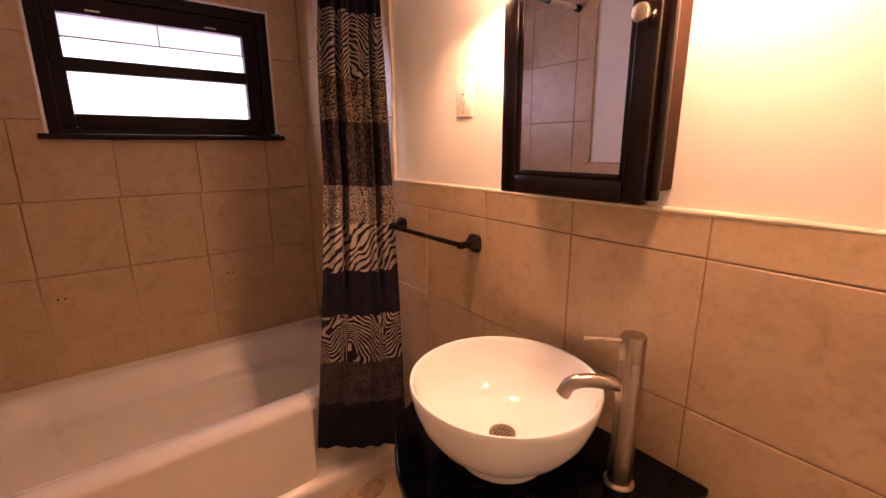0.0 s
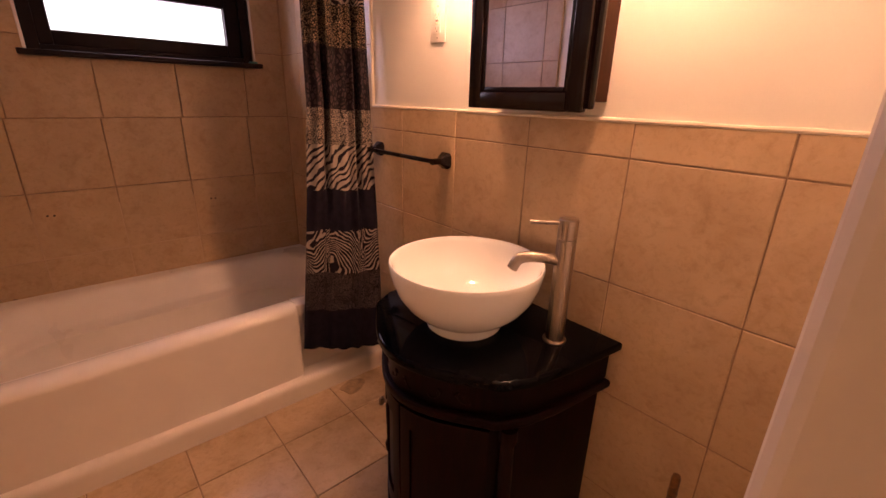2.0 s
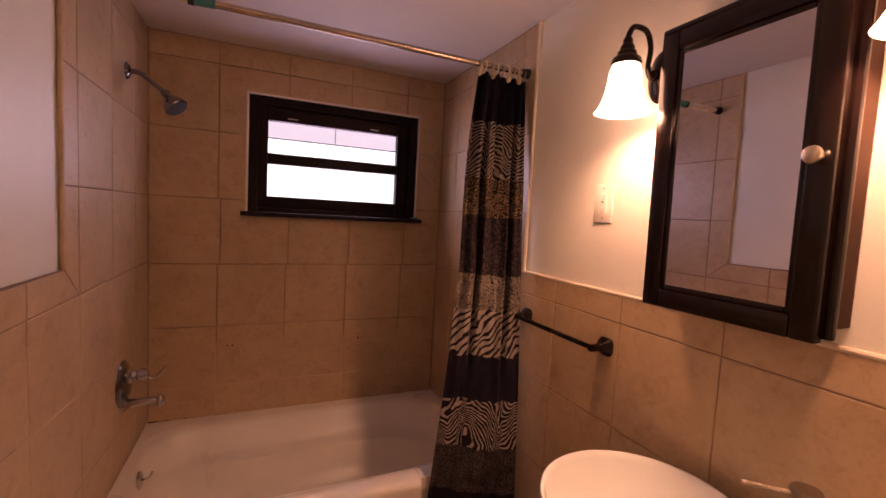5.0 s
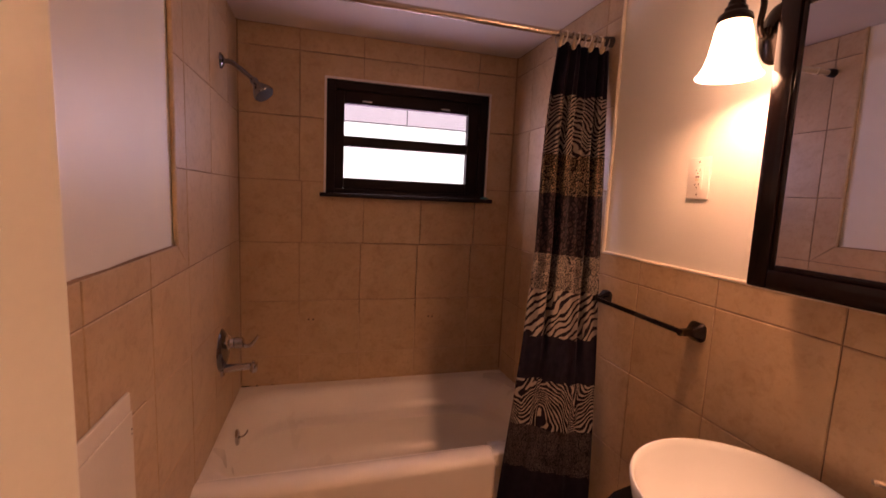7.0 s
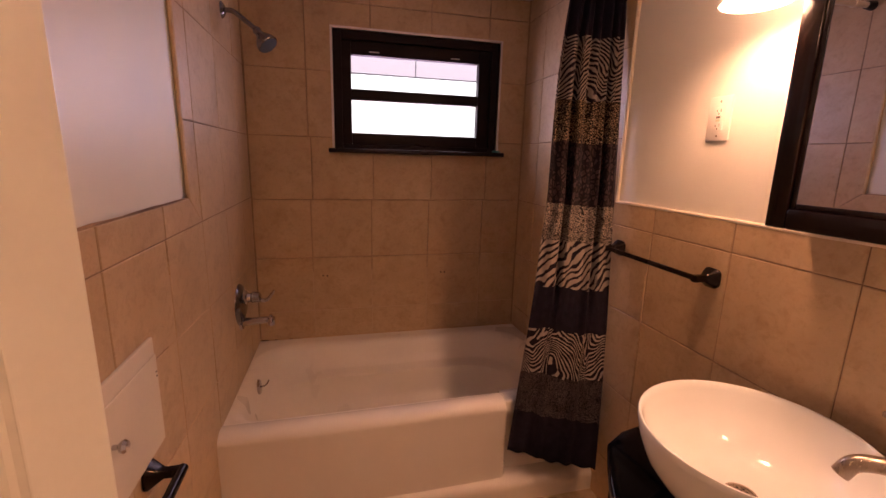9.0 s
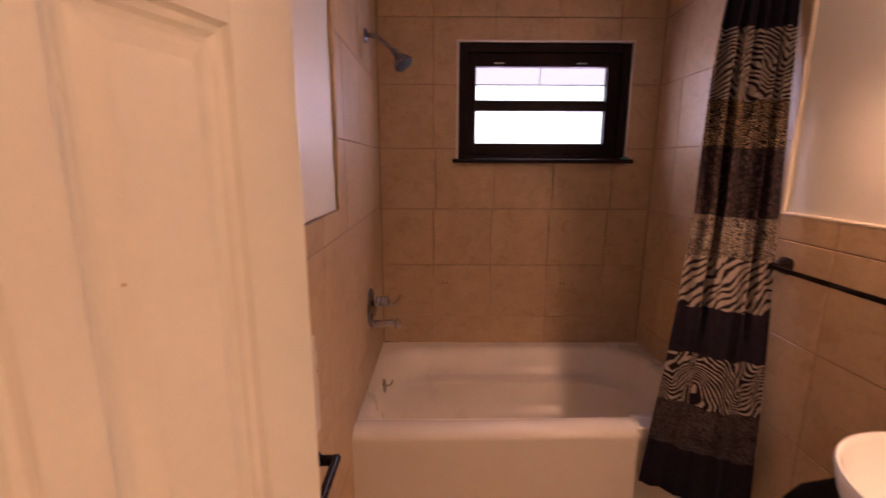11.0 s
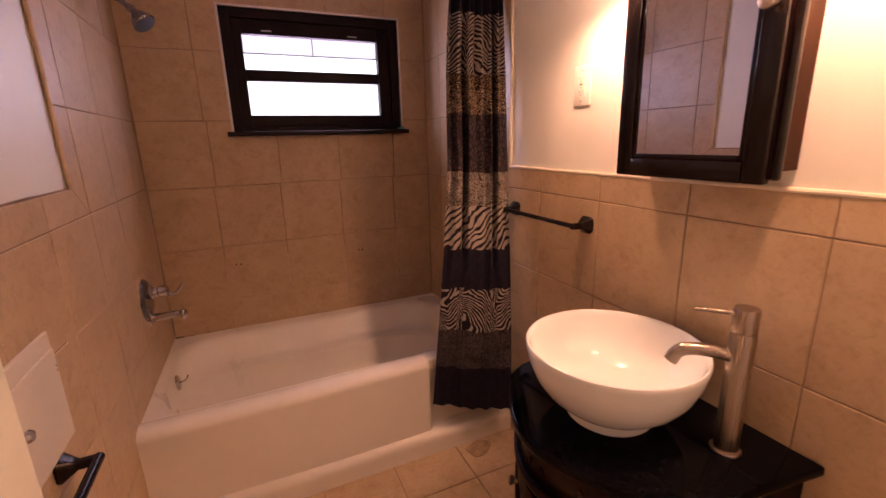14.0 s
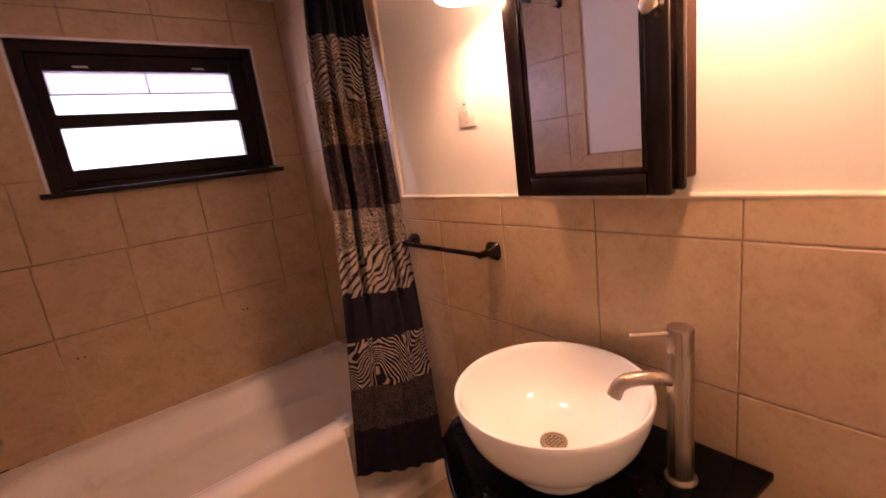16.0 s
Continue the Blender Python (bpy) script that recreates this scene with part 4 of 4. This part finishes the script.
def build_basin():
    b = thing("vessel_basin", "round white ceramic vessel basin on the granite top", "sink", at=(BOWL[0], BOWL[1], 0.720))
    outer = [(0.104, 0.0), (0.107, 0.004), (0.106, 0.018), (0.109, 0.027), (0.138, 0.045), (0.169, 0.074), (0.192, 0.108), (0.207, 0.148), (0.2140, 0.180), (0.2150, 0.191), (0.2130, 0.1955), (0.2090, 0.1955)]
    inner = [(0.2060, 0.192), (0.2030, 0.180), (0.195, 0.148), (0.180, 0.113), (0.155, 0.084), (0.120, 0.063), (0.080, 0.052), (0.036, 0.0475), (0.024, 0.046), (0.0, 0.045)]
    part("bowl", lathe(outer + inner, seg=72), CERAMIC, b, smooth=True)
    dr = part("drain", lathe([(0.031, 0.0470), (0.031, 0.0520), (0.026, 0.0527), (0.024, 0.0507), (0.0, 0.0503)], seg=32), NICKEL, b, "brushed metal grid drain", True)
    for i in range(-2, 3):
        for j in range(-2, 3):
            if i * i + j * j < 7:
                part("drain_hole", lathe([(0.0028, 0.0507), (0.0, 0.0511)], pose(i * 0.008, j * 0.008, 0), 8, True), DARK_SLOT, dr)


build_basin()


def build_faucet():
    fx, fy = 1.381, 0.374
    f = thing("basin_faucet", "tall brushed-nickel single-lever vessel faucet", "faucet", at=(fx, fy, 0.720))
    part("base_ring", lathe([(0.0, 0.0), (0.031, 0.0), (0.032, 0.004), (0.029, 0.008), (0.025, 0.009)], seg=36), NICKEL, f, smooth=True)
    part("column", lathe([(0.0245, 0.006), (0.0245, 0.286), (0.0235, 0.2875), (0.0235, 0.2895), (0.0, 0.2895)], seg=36), NICKEL, f, smooth=True)
    part("cap", lathe([(0.0, 0.291), (0.0245, 0.291), (0.0245, 0.338), (0.0225, 0.342), (0.0, 0.343)], seg=36), NICKEL, f, smooth=True)
    d = Vector((-0.76, 0.65, 0)).normalized()
    line = [d * 0.018 + Vector((0, 0, 0.232)), d * 0.05 + Vector((0, 0, 0.238)), d * 0.09 + Vector((0, 0, 0.240)), d * 0.118 + Vector((0, 0, 0.231)), d * 0.132 + Vector((0, 0, 0.207))]
    part("spout", tube(smooth_line(line, 7), 0.0145, 18), NICKEL, f, smooth=True)
    part("lever", tube([d * (0.015 + 0.083 * k / 6) + Vector((0, 0, 0.329 + 0.004 * k / 6)) for k in range(7)], 0.0048, 12), NICKEL, f, smooth=True)


build_faucet()

# ---- mirror cabinet ----


def frame_bars(x_back, x_front, y0, y1, z0, z1, w, bevel):
    """Four bars of a frame that stands in the plane x = constant."""
    for a in ((y0, y0 + w, z0, z1), (y1 - w, y1, z0, z1), (y0 + w, y1 - w, z0, z0 + w), (y0 + w, y1 - w, z1 - w, z1)):
        yield box(x_front, x_back, a[0], a[1], a[2], a[3], bevel=bevel)


def build_mirror_cabinet():
    c = thing("mirror_cabinet", "dark espresso wall cabinet with a mirrored door", "medicine cabinet")
    part("body", box(1.452, 1.529, 0.402, 0.765, 1.335, 1.970, bevel=0.003), CABINET_SIDE, c, "espresso cabinet sides, lamplight put into the brown")
    for bm in frame_bars(1.453, 1.436, 0.388, 0.779, 1.318, 1.985, 0.030, 0.006):
        part("face_frame", bm, ESPRESSO, c, smooth=True)
    part("cornice", box(1.418, 1.529, 0.372, 0.795, 1.985, 2.004, bevel=0.006), ESPRESSO, c, smooth=True)
    d = part("door", box(1.428, 1.436, 0.404, 0.783, 1.312, 1.984), ESPRESSO, c)
    d.matrix_world = Matrix.Translation((1.432, 0.404, 1.312)) @ pose(0, 0, 0, 0, -0.55, 0.5) @ Matrix.Translation((-1.432, -0.404, -1.312))
    for bm in frame_bars(1.430, 1.416, 0.404, 0.785, 1.310, 1.984, 0.046, 0.005):
        part("door_frame", bm, ESPRESSO, d, smooth=True)
    for bm in frame_bars(1.430, 1.421, 0.449, 0.740, 1.355, 1.939, 0.013, 0.004):
        part("inner_bead", bm, ESPRESSO, d, smooth=True)
    part("mirror", box(1.4245, 1.4285, 0.461, 0.728, 1.367, 1.927), MIRROR, d, "mirror glass tinted blue for reflected daylight")
    part("knob", lathe([(0.007, 0.0), (0.007, 0.014), (0.014, 0.019), (0.0165, 0.025), (0.015, 0.031), (0.008, 0.034), (0, 0.035)], Matrix.Translation((1.417, 0.428, 1.652)) @ MINUS_X, 28), SATIN, d, "round satin-nickel knob", True)


build_mirror_cabinet()


def build_sconce(y, z):
    s = thing("wall_sconce", "bronze wall lamp with a lit frosted bell shade", "wall lamp", "lamps beside the mirror cabinet", at=(SCONCE_X, y, z))
    w = X1 + 0.010 - SCONCE_X       # distance to the wall
    part("backplate", lathe([(0.0, 0.0), (0.058, 0.0), (0.060, 0.006), (0.050, 0.014), (0.030, 0.022), (0.014, 0.030), (0.0, 0.031)], Matrix.Translation((w, 0, 0.120)) @ MINUS_X @ Matrix.Diagonal((1.25, 0.85, 1, 1)), 32), BRONZE, s, smooth=True)
    part("finial", lathe([(0.0, -0.016), (0.009, -0.010), (0.011, 0), (0.009, 0.010), (0.0, 0.016)], pose(w - 0.040, 0, 0.120), 16), BRONZE, s, smooth=True)
    arm = [(w - 0.020, 0, 0.115), (w - 0.052, 0, 0.108), (w - 0.066, 0, 0.135), (w - 0.062, 0, 0.188), (w - 0.082, 0, 0.227), (0.020, 0, 0.230), (0.002, 0, 0.206), (0, 0, 0.182)]
    part("arm", tube(smooth_line(arm, 7), 0.0075, 14), BRONZE, s, smooth=True)
    part("socket_cup", lathe([(0.009, 0.198), (0.013, 0.190), (0.012, 0.183), (0.018, 0.174), (0.019, 0.165), (0.024, 0.160), (0.025, 0.151), (0.036, 0.142), (0.039, 0.131), (0.035, 0.125), (0.030, 0.125)], seg=32), BRONZE, s, smooth=True)
    shade = [(0.030, 0.135), (0.034, 0.128), (0.040, 0.108), (0.044, 0.082), (0.049, 0.052), (0.057, 0.026), (0.067, 0.007), (0.073, 0.0)]
    wall = [(r - 0.0025, z + 0.0005) for r, z in shade[::-1]]
    part("shade", lathe(shade + wall, seg=44, ends=False), SHADE_GLASS, s, "glowing white frosted glass bell", True)
    return s


for sy, sz in SCONCES:
    build_sconce(sy, sz)


def build_outlet():
    o = thing("wall_outlet", "white electrical outlet plate on the painted wall", "outlet", at=(X1 + 0.0095, 1.066, 1.578))
    # local: faces -x
    part("plate", box(-0.006, 0.0, -0.039, 0.039, -0.063, 0.063, bevel=0.003), PLASTIC, o, smooth=True)
    part("insert", box(-0.0085, -0.004, -0.0165, 0.0165, -0.0335, 0.0335, bevel=0.0015), PLASTIC, o, smooth=True)
    for cz in (-0.021, 0.021):
        for cy, h in ((-0.0065, 0.008), (0.0065, 0.0065)):
            part("slot", box(-0.0089, -0.006, cy - 0.001, cy + 0.001, cz - h / 2 + 0.002, cz + h / 2 + 0.002), SLOT_GREY, o)
        part("earth_hole", lathe([(0.0024, 0.0088), (0, 0.0089)], pose(0, 0, cz - 0.007) @ MINUS_X, 10), SLOT_GREY, o)
    for cz, mt in ((0.0045, SLOT_GREY), (-0.0045, IVORY)):
        part("button", box(-0.0098, -0.007, -0.007, 0.007, cz - 0.003, cz + 0.003, bevel=0.0008), mt, o)
    for cz in (-0.0485, 0.0485):
        part("screw", lathe([(0.0035, 0.0055), (0.003, 0.0068), (0, 0.007)], pose(0, 0, cz) @ MINUS_X, 12), NICKEL, o, "", True)


build_outlet()


def holder_post(parent, base, reach, sgn):
    """A square-based bronze post that tapers from the wall to a round neck."""
    bx, by, bz = base
    rings = []
    for d, h, k in ((0.0, 0.029, 6), (0.006, 0.030, 6), (0.013, 0.025, 5), (0.026, 0.016, 4), (0.036, 0.010, 3), (reach + 0.008, 0.0105, 3)):
        rings.append([(bx + sgn * d, by + p[0], bz + p[1]) for p in rounded(-h, h, -h, h, h * k / 10, 0, 4)])
    part("post", loft(rings), BRONZE, parent, smooth=True)


def build_towel_bar():
    t = thing("towel_bar", "dark bronze towel bar on the tiled wall", "towel bar")
    for y in (0.997, 1.432):
        holder_post(t, (X1 - 0.0005, y, 1.119), 0.060, -1)
    part("bar", tube([(X1 - 0.060, 0.990 + 0.449 * k / 8, 1.119) for k in range(9)], 0.0085, 14), BRONZE, t, smooth=True)


def build_tissue_holder():
    t = thing("tissue_holder", "black bronze tissue holder on the tiled wall", "tissue holder")
    holder_post(t, (X0 + 0.0005, 0.985, 0.715), 0.068, 1)
    part("bar", tube([(0.072, 0.995 - 0.165 * k / 8, 0.715) for k in range(9)], 0.0115, 14), BRONZE, t, smooth=True)


build_towel_bar()
build_tissue_holder()


def build_access_panel():
    a = thing("access_panel", "white painted access hatch with a small knob on tiles", "access panel")
    part("frame", box(0.0015, 0.0105, 0.770, 1.073, 0.746, 1.017, bevel=0.003), HATCH_PAINT, a)
    d = part("hatch", box(0.0108, 0.0155, 0.808, 1.067, 0.754, 0.977, bevel=0.003), HATCH_PAINT, a)
    part("knob", lathe([(0.005, 0.0), (0.005, 0.010), (0.011, 0.014), (0.0135, 0.020), (0.010, 0.026), (0, 0.027)], Matrix.Translation((0.0150, 0.838, 0.892)) @ X_AXIS, 24), CHROME, d, "small chrome knob", True)
    for z in (0.935, 0.924):
        part("screw", lathe([(0.0025, 0.0), (0.002, 0.001), (0, 0.0012)], Matrix.Translation((0.0153, 1.058, z)) @ X_AXIS, 8), DARK_SLOT, d)


build_access_panel()

# ---- small things ----
# brown water stain on the floor tiles between the bath and the vanity
outline = [(1.305 + (0.062 + 0.010 * math.sin(3 * a + 0.7)) * math.cos(a), 1.392 + (0.048 + 0.008 * math.sin(2 * a)) * math.sin(a)) for a in [math.tau * k / 28 for k in range(28)]]
part("water_stain", prism(outline, -0.0008, 0.0024), STAIN, floor, "brown water stain")
b = thing("toilet_brush", "slim brush with a mottled amber handle beside the vanity", "toilet brush", at=(1.452, 0.03, 0.0))
part("handle", lathe([(0.0, 0.475), (0.009, 0.474), (0.011, 0.466), (0.0105, 0.43), (0.012, 0.42), (0.0105, 0.41), (0.009, 0.15)], seg=18), AMBER, b, smooth=True)
part("holder", lathe([(0.0, 0.0), (0.048, 0.0), (0.050, 0.006), (0.044, 0.10), (0.040, 0.16), (0.030, 0.17), (0.0, 0.17)], seg=28), RUBBER, b, "dark brush holder", True)
bm = lathe([(0.0, 0.0), (0.016, 0.001), (0.020, 0.006), (0.015, 0.011), (0.0, 0.013)], pose(1.345, 2.405, 1.482) @ Matrix.Diagonal((1.3, 0.8, 1, 1)), 18)
whole("soap_sliver", bm, TEAL, "small teal soap sliver on the sill", "soap", "", True)

lay_tiles()
